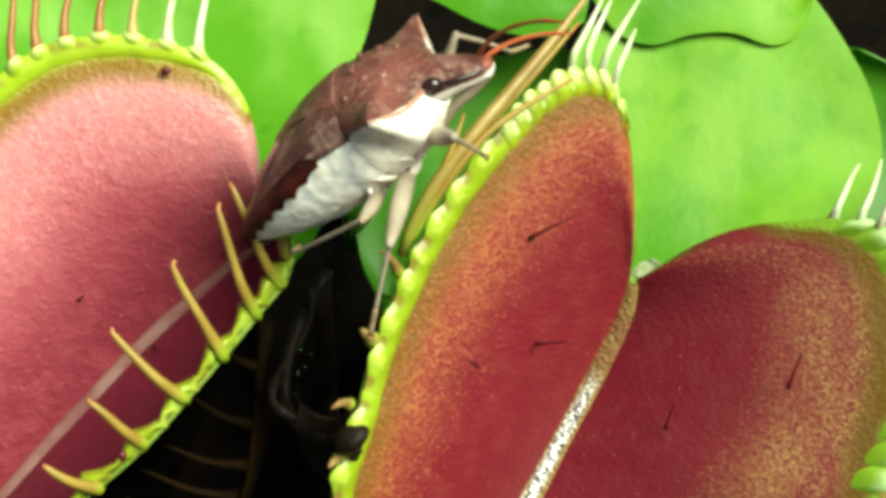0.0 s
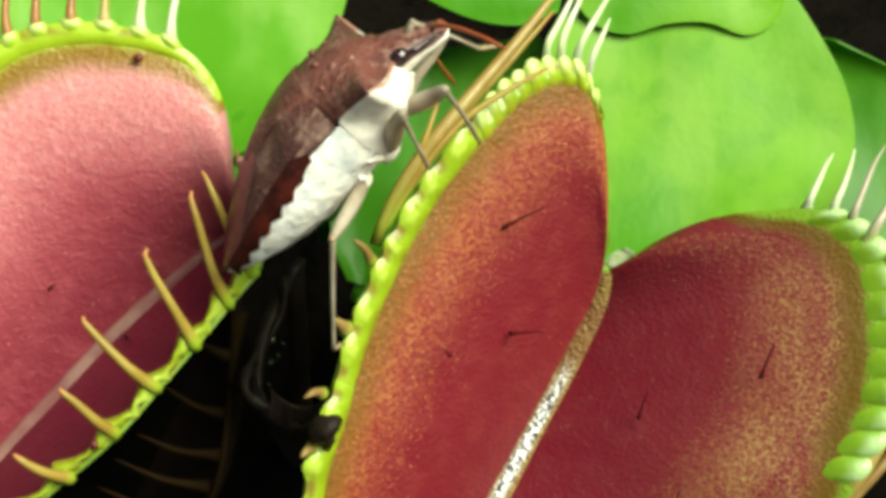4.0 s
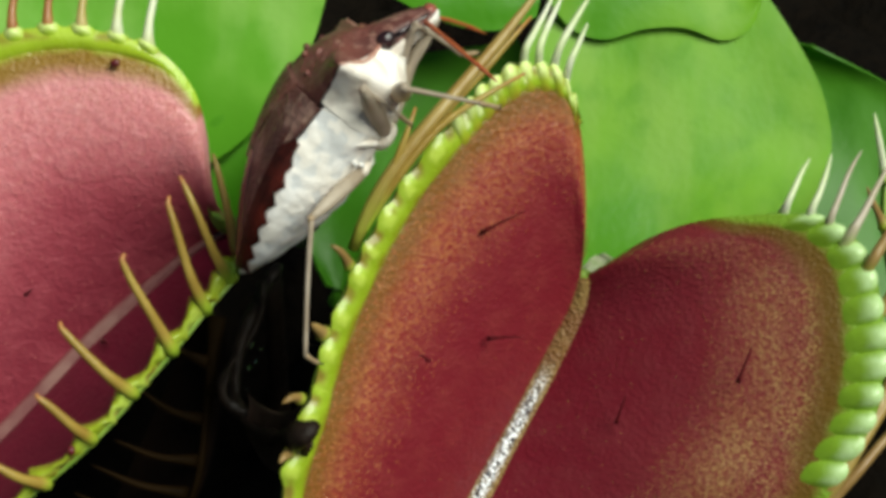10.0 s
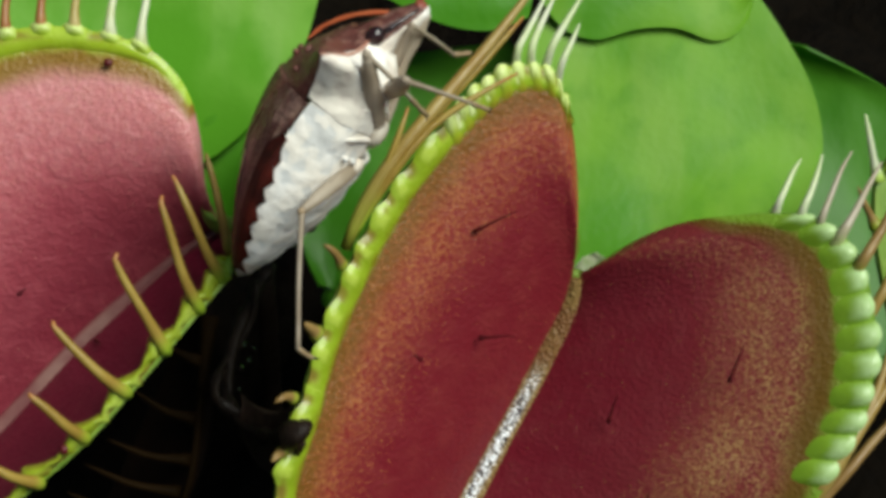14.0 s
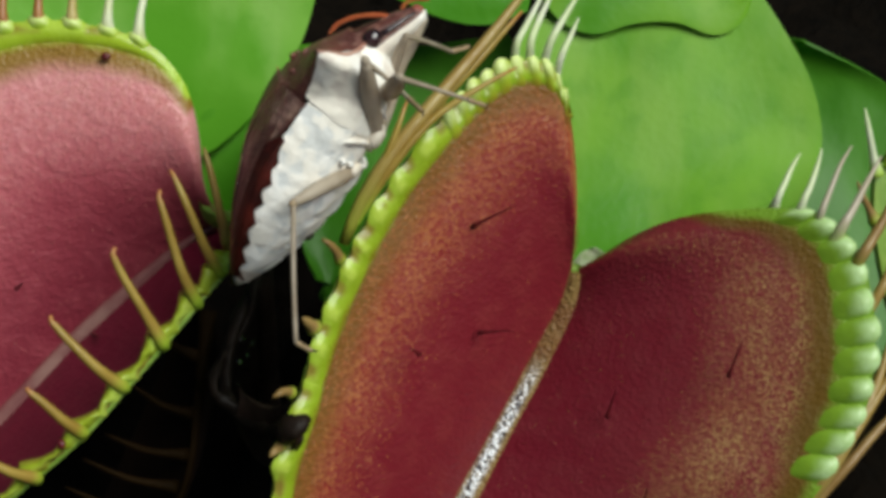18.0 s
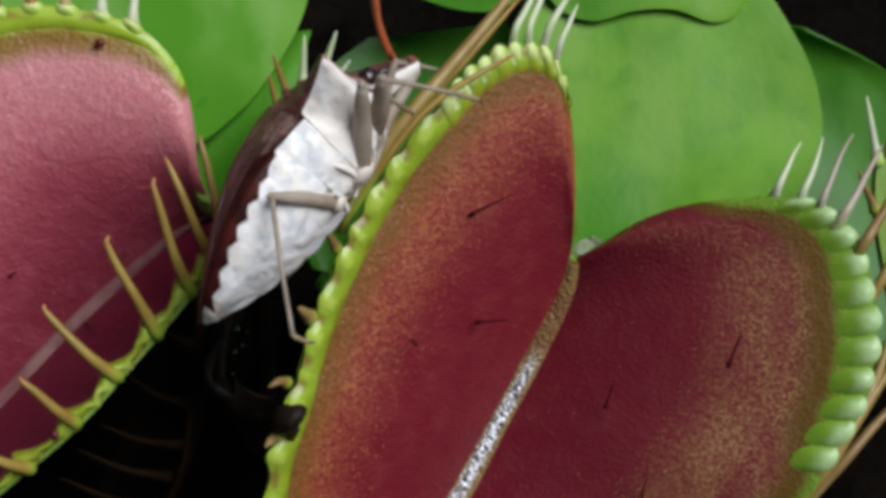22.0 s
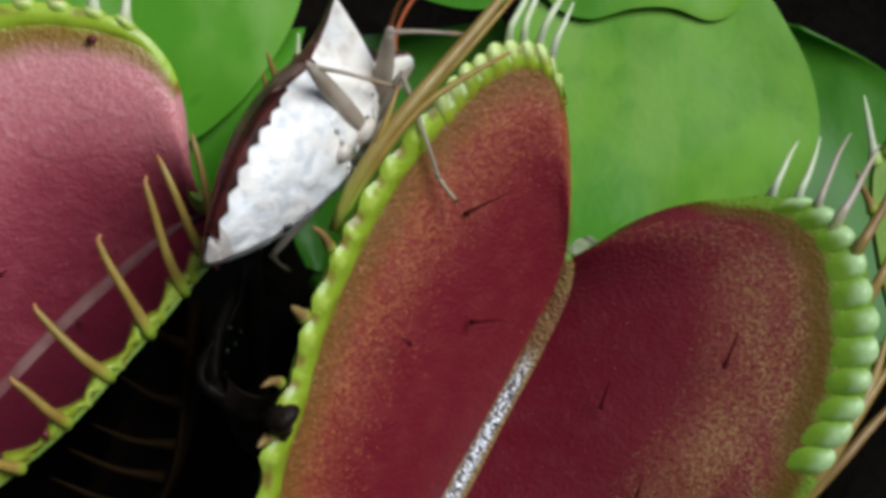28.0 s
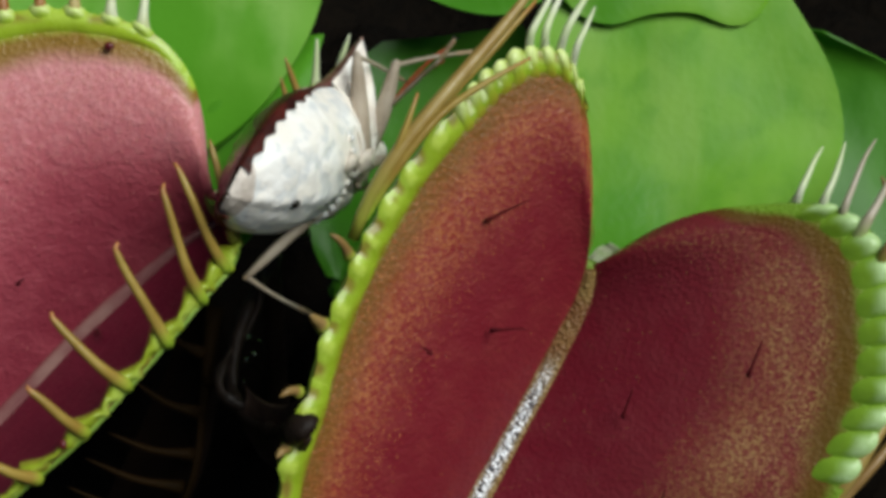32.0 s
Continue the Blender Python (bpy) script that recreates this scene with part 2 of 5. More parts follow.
M_GLAND_ORANGE = gland_material("gland_orange", (0.30, 0.05, 0.02), (0.46, 0.19, 0.06))
M_GLAND_TAN = gland_material("gland_tan", (0.24, 0.06, 0.025), (0.45, 0.29, 0.10))
M_GLAND_PINK = gland_material("gland_pink", (0.42, 0.08, 0.09), (0.56, 0.22, 0.19))
M_BRACT = simple("bract_grey_green", (0.20, 0.27, 0.10), (0.34, 0.36, 0.24), 500, 0.5, 0.02, 0.3, thin=0.1)
M_HAIR = simple("trigger_hair_maroon", (0.07, 0.004, 0.008), (0.12, 0.008, 0.012), 900, 0.4, 0.01)
# soil coloured far darker than peat is, to hold the deep shade below
M_SOIL = simple("peat_shade_black", (0.0015, 0.0012, 0.0008), (0.005, 0.0035, 0.0022), 160, 0.9, 0.5, 0.05)
M_DARK = simple("rotten_dark_leaf", (0.006, 0.004, 0.003), (0.016, 0.010, 0.007), 330, 0.5, 0.10, 0.12)
M_ROT = simple("rotten_brown_blade", (0.020, 0.011, 0.008), (0.042, 0.024, 0.018), 330, 0.6, 0.10, 0.15)
# near-black lobe and cilium colours that hold the gap's deep shade
M_SHADE = simple("shade_black_lobe", (0.004, 0.002, 0.0013), (0.008, 0.004, 0.002), 330, 0.7, 0.08, 0.05)
M_SHADE_CIL = simple("shade_brown_cilium", (0.010, 0.0055, 0.0015), (0.017, 0.009, 0.003), 500, 0.6, 0.02, 0.03)


def leaf_material(name, c1, c2, vein):
    n = Nodes(name)
    u, v = n.uv()
    big = n.noise(140, 3, 0.5)
    mid = n.noise(620, 4)
    fine = n.noise(3800, 3)
    line = n.noise(420, 3, 0.5, (1.0, 0.22, 0.22))
    col = n.mix(n.span(big, 0.36, 0.64), c1, c2)
    col = n.mix(n.math("MULTIPLY", n.span(line, 0.42, 0.72), 0.5), col, vein)
    col = n.mix(n.math("MULTIPLY", n.span(mid, 0.52, 0.72), 0.4), col, c1)
    h = n.math("ADD", n.math("MULTIPLY", n.cells(2600), 0.4), n.math("MULTIPLY", mid, 1.0))
    return n.done(col, n.span(big, 0.3, 0.7, 0.34, 0.5), n.bump(h, 0.022, n.bump(fine, 0.006)), 0.2, thin=0.22)


M_LEAF = leaf_material("leaf_bright_green", (0.085, 0.28, 0.012), (0.19, 0.42, 0.028), (0.25, 0.44, 0.07))
# paler copy of the leaf green; one leaf's sheen is in its colour
M_LEAF_PALE = leaf_material("leaf_green_sheen", (0.11, 0.34, 0.02), (0.21, 0.46, 0.06), (0.33, 0.54, 0.15))
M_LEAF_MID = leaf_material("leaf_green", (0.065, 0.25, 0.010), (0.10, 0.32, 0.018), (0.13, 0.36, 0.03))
# darker copy of the leaf green: shade on rear leaves, put into colour
M_LEAF_DARK = leaf_material("leaf_green_darkened", (0.048, 0.18, 0.010), (0.075, 0.24, 0.016), (0.09, 0.27, 0.025))

# midrib: wet, beaded skin; its white glints and the dark between are painted colour
nd = Nodes("midrib_painted_glints")
ru, rv = nd.uv()
bead = nd.cells(6200)
soft = nd.noise(500, 3)
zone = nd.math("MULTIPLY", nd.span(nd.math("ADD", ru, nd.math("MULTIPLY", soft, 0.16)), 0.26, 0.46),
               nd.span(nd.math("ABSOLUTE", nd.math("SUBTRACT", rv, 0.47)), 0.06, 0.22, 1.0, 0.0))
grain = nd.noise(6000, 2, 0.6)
# mask of the white glints that go into the base colour
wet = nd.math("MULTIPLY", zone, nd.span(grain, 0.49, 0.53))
tan = nd.mix(nd.span(soft, 0.35, 0.65), (0.16, 0.07, 0.022), (0.25, 0.16, 0.05))
tan = nd.mix(nd.span(nd.math("ABSOLUTE", nd.math("SUBTRACT", rv, 0.5)), 0.26, 0.46), tan, (0.17, 0.014, 0.018))
# dark gaps between the glints, in the colour as well
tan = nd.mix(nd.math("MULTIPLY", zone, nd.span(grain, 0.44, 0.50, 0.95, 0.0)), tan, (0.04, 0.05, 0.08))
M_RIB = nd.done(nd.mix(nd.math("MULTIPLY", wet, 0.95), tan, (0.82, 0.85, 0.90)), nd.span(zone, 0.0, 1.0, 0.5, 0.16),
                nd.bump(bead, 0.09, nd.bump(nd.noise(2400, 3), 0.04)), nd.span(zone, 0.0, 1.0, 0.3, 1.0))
nd = Nodes("midrib_pale_pink")
ru, rv = nd.uv()
soft = nd.noise(500, 3)
col = nd.mix(nd.span(soft, 0.35, 0.65), (0.18, 0.065, 0.065), (0.27, 0.145, 0.125))
col = nd.mix(nd.span(nd.math("ADD", nd.math("ABSOLUTE", nd.math("SUBTRACT", rv, 0.5)), nd.math("MULTIPLY", soft, 0.1)), 0.2, 0.48), col, (0.15, 0.010, 0.025))
M_RIB_B = nd.done(col, 0.4, nd.bump(nd.noise(2400, 3), 0.03), 0.4)

nd = Nodes("water")
nd.bsdf.inputs["Transmission Weight"].default_value, nd.bsdf.inputs["IOR"].default_value = 1.0, 1.33
M_DROP = nd.done((0.95, 0.97, 1.0), 0.03, None, 0.5)

# the bug
nd = Nodes("bug_back_brown")
a, b, c = nd.noise(420, 3), nd.noise(2600, 4), nd.cells(4200)
col = nd.mix(nd.span(a, 0.35, 0.7), (0.085, 0.028, 0.023), (0.20, 0.066, 0.05))
col = nd.mix(nd.math("MULTIPLY", nd.span(nd.noise(1100, 3, 0.6), 0.48, 0.66), 0.55), col, (0.30, 0.15, 0.12))
col = nd.mix(nd.span(b, 0.56, 0.72), col, (0.28, 0.15, 0.11))
col = nd.mix(nd.span(c, 0.0, 0.22, 0.75, 0.0), col, (0.03, 0.010, 0.008))
M_BACKSHELL = nd.done(col, nd.span(b, 0.3, 0.7, 0.38, 0.55), nd.bump(c, 0.05, nd.bump(b, 0.04)), 0.5)
nd = Nodes("bug_wing_brown")
a, b, c = nd.noise(420, 3), nd.noise(2400, 4, 0.6, (0.4, 1, 1)), nd.cells(4600)
col = nd.mix(nd.span(a, 0.35, 0.7), (0.055, 0.022, 0.019), (0.13, 0.048, 0.038))
col = nd.mix(nd.math("MULTIPLY", nd.span(nd.noise(1000, 3, 0.6), 0.5, 0.68), 0.6), col, (0.26, 0.16, 0.13))
col = nd.mix(nd.span(b, 0.54, 0.68), col, (0.26, 0.16, 0.12))
col = nd.mix(nd.span(c, 0.0, 0.22, 0.7, 0.0), col, (0.03, 0.011, 0.009))
M_WING = nd.done(col, nd.span(b, 0.3, 0.7, 0.36, 0.52), nd.bump(c, 0.05), 0.5)
M_MEMBRANE = simple("bug_membrane_dark", (0.030, 0.016, 0.014), (0.06, 0.035, 0.03), 700, 0.22, 0.03, 0.6)
M_RIM = simple("bug_rim_maroon", (0.022, 0.005, 0.004), (0.075, 0.012, 0.008), 900, 0.5, 0.03, 0.15)
nd = Nodes("bug_belly_white")
a, b, c = nd.noise(450, 3), nd.noise(2400, 4), nd.noise(1700, 2, 0.4)
col = nd.mix(nd.span(a, 0.35, 0.68), (0.88, 0.83, 0.75), (0.96, 0.95, 0.93))
col = nd.mix(nd.span(c, 0.38, 0.52, 0.6, 0.0), col, (0.60, 0.63, 0.65))
col = nd.mix(nd.span(nd.cells(900), 0.0, 0.075, 0.9, 0.0), col, (0.05, 0.04, 0.03))
M_BELLY = nd.done(col, nd.span(b, 0.3, 0.7, 0.34, 0.5), nd.bump(b, 0.05, nd.bump(c, 0.11)), 0.5)
nd = Nodes("bug_thorax_cream")
a, b, c = nd.noise(520, 3), nd.noise(2400, 4), nd.noise(1000, 2, 0.5)
col = nd.mix(nd.span(a, 0.42, 0.58), (0.92, 0.86, 0.76), (0.96, 0.93, 0.88))
col = nd.mix(nd.span(c, 0.36, 0.50, 0.5, 0.0), col, (0.66, 0.56, 0.50))
M_BELLY_THORAX = nd.done(col, nd.span(b, 0.3, 0.7, 0.34, 0.5), nd.bump(b, 0.05, nd.bump(c, 0.16)), 0.5)
M_COXA = simple("bug_hip_cream", (0.66, 0.58, 0.47), (0.78, 0.71, 0.61), 700, 0.4, 0.04)
M_TAIL = simple("bug_tail_grey", (0.46, 0.39, 0.33), (0.68, 0.61, 0.54), 700, 0.4, 0.04)
M_SPOT = simple("bug_spot_black", (0.012, 0.010, 0.008), (0.02, 0.016, 0.012), 900, 0.3, 0.01)
M_EYE = simple("bug_eye_dark", (0.015, 0.008, 0.010), (0.04, 0.015, 0.016), 1200, 0.12, 0.02, 0.7)
M_EDGE_CREAM = simple("bug_edge_pinkish", (0.42, 0.19, 0.14), (0.55, 0.33, 0.25), 700, 0.4, 0.02)
M_SNOUT = simple("bug_snout_red", (0.22, 0.055, 0.04), (0.32, 0.09, 0.06), 900, 0.4, 0.03)
M_FEELER = simple("bug_antenna_red", (0.30, 0.055, 0.020), (0.38, 0.09, 0.03), 900, 0.4, 0.02)
nd = Nodes("bug_leg_speckled")
a, b = nd.noise(700, 3), nd.cells(2600)
col = nd.mix(nd.span(a, 0.35, 0.68), (0.40, 0.32, 0.23), (0.54, 0.46, 0.36))
col = nd.mix(nd.span(b, 0.02, 0.14, 0.85, 0.0), col, (0.09, 0.055, 0.04))
M_LEG = nd.done(col, 0.42, nd.bump(a, 0.02), 0.5, thin=0.3)
nd = Nodes("bug_leg_tan")
a, b = nd.noise(700, 3), nd.cells(2600)
col = nd.mix(nd.span(a, 0.35, 0.68), (0.50, 0.41, 0.31), (0.66, 0.57, 0.46))
col = nd.mix(nd.span(b, 0.02, 0.12, 0.6, 0.0), col, (0.09, 0.055, 0.04))
M_LEG_TAN = nd.done(col, 0.42, nd.bump(a, 0.02), 0.45, thin=0.42)
M_TARSUS = simple("bug_foot_brown", (0.28, 0.20, 0.11), (0.36, 0.26, 0.16), 900, 0.45, 0.02)


# ---- builders ----
def spline(pts, n):
    """n + 1 places on a smooth curve through pts, evenly by length."""
    pts = [Vector(p) for p in pts]
    ext = [2 * pts[0] - pts[1], *pts, 2 * pts[-1] - pts[-2]]
    fine = []
    for i in range(len(pts) - 1):
        a, b, c, d = ext[i:i + 4]
        for k in range(16):
            t = k / 16
            fine.append(0.5 * (2 * b + (c - a) * t + (2 * a - 5 * b + 4 * c - d) * t * t + (3 * b - a - 3 * c + d) * t ** 3))
    fine.append(pts[-1])
    run = [0.0]
    for p, q in zip(fine, fine[1:]):
        run.append(run[-1] + (q - p).length)
    out, j = [], 0
    for i in range(n + 1):
        s = run[-1] * i / n
        while j < len(fine) - 2 and run[j + 1] < s:
            j += 1
        f = (s - run[j]) / max(run[j + 1] - run[j], 1e-12)
        out.append(fine[j].lerp(fine[j + 1], min(max(f, 0), 1)))
    return out


def mesh_of(name, verts, faces, material, uvs=None, smooth=True, back=None, back_from=0):
    me = bpy.data.meshes.new(name)
    me.from_pydata([tuple(v) for v in verts], [], faces)
    me.materials.append(material)
    if back:
        me.materials.append(back)
    if uvs:
        layer = me.uv_layers.new(name="UVMap")
        for loop in me.loops:
            layer.data[loop.index].uv = uvs[loop.vertex_index]
    for i, p in enumerate(me.polygons):
        p.use_smooth = smooth
        if back and i >= back_from:
            p.material_index = 1
    me.update()
    return me


def thing(name, place, label, category, group="", kind=""):
    e = new(name)
    e.empty_display_size = 0.002
    e.location = place
    return tagged(e, label, category, group, kind)


def origin(ob):
    return origin(ob.parent) + ob.location if ob.parent else Vector(ob.location)


def part(name, data, parent, label=""):
    """data: a mesh in world places; it becomes a child of parent."""
    ob = new(name, data)
    if parent is not None:
        o = origin(parent)
        for v in data.vertices:
            v.co -= o
        ob.parent = parent
    return tagged(ob, label)


def tube(name, pts, radii, material, sides=8, flat=1.0, n=None, cap=True):
    """A tapered tube through pts; flat squeezes it across its second axis."""
    n = n or max(6, 4 * (len(pts) - 1))
    line = spline(pts, n)
    rad = np.interp(np.linspace(0, 1, n + 1), np.linspace(0, 1, len(radii)), radii)
    verts, faces, uvs, side = [], [], [], None
    for i, p in enumerate(line):
        uvs += [(k / sides, i / n) for k in range(sides)]
        d = (line[min(i + 1, n)] - line[max(i - 1, 0)]).normalized()
        if side is None:
            side = d.orthogonal().normalized()
        side = (side - d * side.dot(d)).normalized()
        up = d.cross(side)
        for k in range(sides):
            a = 2 * math.pi * k / sides
            verts.append(p + (side * math.cos(a) + up * math.sin(a) * flat) * float(rad[i]))
    for i in range(n):
        for k in range(sides):
            a, b = i * sides + k, i * sides + (k + 1) % sides
            faces.append((a, b, b + sides, a + sides))
    if cap:
        verts.append(line[0]), verts.append(line[-1])
        uvs += [(0, 0), (0, 1)]
        for k in range(sides):
            faces.append((len(verts) - 2, (k + 1) % sides, k))
            faces.append((len(verts) - 1, n * sides + k, n * sides + (k + 1) % sides))
    return mesh_of(name, verts, faces, material, uvs)


def sheet(name, fn, nu, nv, thick, front, back=None):
    """A bent sheet with thickness. fn(u, v) gives a place; its front looks along du x dv."""
    grid = [[fn(i / nu, j / nv) for j in range(nv + 1)] for i in range(nu + 1)]
    verts, uvs, under = [], [], []
    for i in range(nu + 1):
        for j in range(nv + 1):
            du = grid[min(i + 1, nu)][j] - grid[max(i - 1, 0)][j]
            dv = grid[i][min(j + 1, nv)] - grid[i][max(j - 1, 0)]
            nrm = du.cross(dv)
            if nrm.length < 1e-16:
                nrm = toward(0, 0, 1)
            nrm.normalize()
            verts.append(grid[i][j])
            under.append(grid[i][j] - nrm * thick)
            uvs.append((i / nu, j / nv))
    w, top = nv + 1, len(verts)
    faces = [(i * w + j, (i + 1) * w + j, (i + 1) * w + j + 1, i * w + j + 1) for i in range(nu) for j in range(nv)]
    nf = len(faces)
    faces += [tuple(top + k for k in reversed(f)) for f in faces]
    ring = [i * w for i in range(nu + 1)] + [nu * w + j for j in range(1, w)]
    ring += [i * w + nv for i in range(nu - 1, -1, -1)] + [j for j in range(nv - 1, 0, -1)]
    # the rim has corners of its own, so that the faces stay evenly lit up to it
    verts, uvs, n, k = verts + under, uvs * 2, 2 * top, len(ring)
    verts += [verts[i] for i in ring] + [verts[i + top] for i in ring]
    uvs += [uvs[i] for i in ring] * 2
    for i in range(k):
        j = (i + 1) % k
        faces.append((n + j, n + i, n + k + i, n + k + j))
    return mesh_of(name, verts, faces, front, uvs, back=back, back_from=nf)


def blob(name, place, axes, sizes, material, rings=6, sides=8):
    """A rounded bead with three half sizes along three axes."""
    verts, faces = [], []
    for i in range(rings + 1):
        a = math.pi * i / rings
        for k in range(sides):
            b = 2 * math.pi * k / sides
            q = (math.cos(a), math.sin(a) * math.cos(b), math.sin(a) * math.sin(b))
            verts.append(place + sum((axes[m] * (sizes[m] * q[m]) for m in range(3)), Vector()))
    for i in range(rings):
        for k in range(sides):
            a, b = i * sides + k, i * sides + (k + 1) % sides
            faces.append((a, b, b + sides, a + sides))
    return mesh_of(name, verts, faces, material)


MM = 0.001


def soil(x, y):
    """The place on the soil that lies behind (x, y) of the working plane in the camera's view."""
    a, b = bench(x, y, 0), bench(x, y, -20)
    f = (a.z + 0.001) / (a.z - b.z)
    return a.lerp(b, f)


def lobe(edge, rib, ease=1.5, swell=0.8, n=1200):
    """The surface between a rib and a margin: a function of (u along, v across), and the margin's line."""
    e = spline([bench(*p) for p in edge], n)
    r = spline([bench(*p) for p in rib], n)
    out = toward(0, 0, 1)

    def fn(u, v):
        a = r[min(int(round((u ** ease) * n)), n)]
        b = e[min(int(round(u * n)), n)]
        bulge = math.sin(math.pi * v) * swell * min(1.0, (a - b).length / (5 * MM)) * MM
        ripple = 0.05 * MM * noise.noise(Vector((u * 6, v * 4, swell * 3)))
        return a.lerp(b, v) + out * (bulge + ripple)
    return fn, e


def cilium(name, pts, r0, material, parent, tip=0.25, label="", base=2.1):
    return part(name, tube(name, [bench(*p) for p in pts], [r0 * base * MM, r0 * (0.6 + 0.4 * base) * MM, r0 * 1.0 * MM, r0 * 0.9 * MM, r0 * 0.82 * MM, r0 * 0.6 * MM, r0 * tip * MM], material, 8, n=14),
                parent, label)


def near_u(fn, x, y, h, v=0.97):
    """How far along a lobe's margin the place (x, y, h) lies."""
    p = bench(x, y, h)
    return min((k / 600 for k in range(601)), key=lambda u: (fn(u, v) - p).length)


def ridges(fn, us, half, parent, material, v0, v1, high, name, label, skew=0.0, turned=False, seed=1):
    """Swollen ridges side by side in a lobe's margin, one under each cilium, thickest near the outer end."""
    rng = random.Random(seed)
    out = toward(0, 0, 1)
    for u in us:
        w, top, end = half * rng.uniform(0.9, 1.1), high * rng.uniform(0.8, 1.2), v1 + rng.uniform(-0.008, 0.008)

        def g(a, b, u=u, w=w, top=top, end=end):
            q = 2 * a - 1
            v = v0 + (end - 0.035 * q * q - v0) * b
            rise = math.sin(math.pi * b ** 1.9) ** 0.8 * max(0.0, math.cos(q * math.pi / 2)) ** 1.3
            return fn(min(max(u + w * q * (0.75 + 0.25 * b) + skew * b, 0.0), 1.0), v) + out * ((top * rise + 0.02 - 0.10 * q ** 4 - 0.12 * (1 - b) ** 5) * MM)
        part(name, sheet(name, (lambda a, b, g=g: g(1 - a, b)) if turned else g, 10, 14, 0.2 * MM, material), parent, label)


def web_margin(fn, u0, u1, us, parent, material, way, reach=0.024, wide=0.25, web=0.66):
    """A narrow margin that widens into a web at the foot of each cilium; way leads in over the lobe."""
    out, into = toward(0, 0, 1), toward(*way).normalized()

    def g(a, b):
        u = u0 + (u1 - u0) * a
        near = max(math.exp(-(abs(u - c) / reach) ** 1.2) for c in us)
        ends = min(1.0, 8 * a + 0.2, 8 * (1 - a) + 0.2)
        wavy = 0.07 * math.sin(150 * u + 2 * math.sin(37 * u)) + 0.04 * math.sin(331 * u)
        w = (wide * ends + web * near - wavy) * (1 - b) - 0.05 * (1 + 0.6 * near) + wavy
        return fn(u, 1.0) + into * (w * MM) + out * (((0.26 + 0.16 * near + 0.5 * wavy) * math.sin(math.pi * b ** 0.8) * ends + 0.05 - 0.16 * b ** 5 - 0.12 * (1 - b) ** 5) * MM)
    part("margin", sheet("margin", g, 300, 14, 0.1 * MM, material), parent, "yellow-green margin webbed at the foot of each cilium")


def margin(fn, u0, u1, waves, parent, material, v0=0.9, high=0.22, amp=0.5, over=0.02, turned=False):
    """The thick margin of a lobe, swollen at the root of each cilium."""
    out = toward(0, 0, 1)

    def g(a, b):
        u = u0 + (u1 - u0) * a
        c = math.cos(2 * math.pi * waves * a + 0.9 * math.sin(9 * a + waves) + 0.5 * math.sin(23 * a))
        ends = min(1.0, 12 * a + 0.15, 12 * (1 - a) + 0.15)
        lump = (1 + amp * c) * ends
        v = v0 + (1 + over * (1 + 0.9 * c) * ends - v0) * b
        return fn(u, v) + out * (high * MM * lump * math.sin(math.pi * 0.86 * b) ** 1.1 - 0.2 * MM * (1 - b) ** 6 + 0.004 * MM)
    part("margin", sheet("margin", (lambda a, b: g(1 - a, b)) if turned else g, waves * 10, 12, 0.28 * MM, material), parent, "yellow-green margin swollen between the cilia")


def glands(fn, count, parent, material, weight, size=0.042, seed=3):
    """Tiny domes strewn over a lobe; weight(u, v) thins them out."""
    rng = random.Random(seed)
    out = toward(0, 0, 1)
    verts, faces, n = [], [], 0
    while n < count:
        u, v = rng.uniform(0.02, 0.98), rng.uniform(0.04, 0.9)
        p = fn(u, v)
        eu, ev = fn(min(u + 0.01, 1), v) - p, fn(u, v + 0.01) - p
        nrm = eu.cross(ev)
        if rng.random() > weight(u, v) * min(1.0, nrm.length / (0.022 * MM * MM)):
            continue
        nrm.normalize()
        if nrm.dot(out) < 0:
            nrm.negate()
        a = nrm.orthogonal().normalized()
        b = nrm.cross(a)
        r = size * MM * rng.uniform(0.7, 1.3)
        k = len(verts)
        for m in range(5):
            c = m * 2 * math.pi / 5 + u * 50
            verts.append(p + (a * math.cos(c) + b * math.sin(c)) * r - nrm * (0.01 * MM))
        verts.append(p + nrm * (r * 0.75))
        faces += [(k + m, k + (m + 1) % 5, k + 5) for m in range(5)]
        n += 1
    tagged(part("gland_speckle", mesh_of("gland_speckle", verts, faces, material), parent, "tiny gland bumps"), kind="stuff")


def hair(base, tip, parent, bend=(0, -1, 0)):
    mid = tuple((p + q) / 2 + o for p, q, o in zip(base, tip, bend))
    part("trigger_hair", tube("trigger_hair", [bench(*base), bench(*mid), bench(*tip)], [0.11 * MM, 0.055 * MM, 0.045 * MM, 0.03 * MM, 0.012 * MM], M_HAIR, 6, n=8), parent, "dark maroon trigger hair")


# ---- the ground ----
def ground():
    verts, faces, sides = [Vector((0, 0.03, 0))], [], 96
    rings = [0.002 * 1.09 ** k for k in range(60)] + [0.6, 1.2, 3, 10, 40, 150, 600]
    for r in rings:
        for k in range(sides):
            a = 2 * math.pi * k / sides
            x, y = r * math.cos(a), 0.03 + r * math.sin(a)
            z = 0.0
            if r < 0.6:
                z = 0.004 * noise.fractal(Vector((x * 90, y * 90, 0)), 0.6, 2.1, 5) - 0.003
            verts.append(Vector((x, y, z)))
    for k in range(sides):
        faces.append((0, 1 + k, 1 + (k + 1) % sides))
    for i in range(len(rings) - 1):
        for k in range(sides):
            a, b = 1 + i * sides + k, 1 + i * sides + (k + 1) % sides
            faces.append((a, a + sides, b + sides, b))
    tagged(new("ground", mesh_of("ground", verts, faces, M_SOIL)), "peat soil under the plants, coloured near black for deep shade", "ground", kind="structure")


ground()


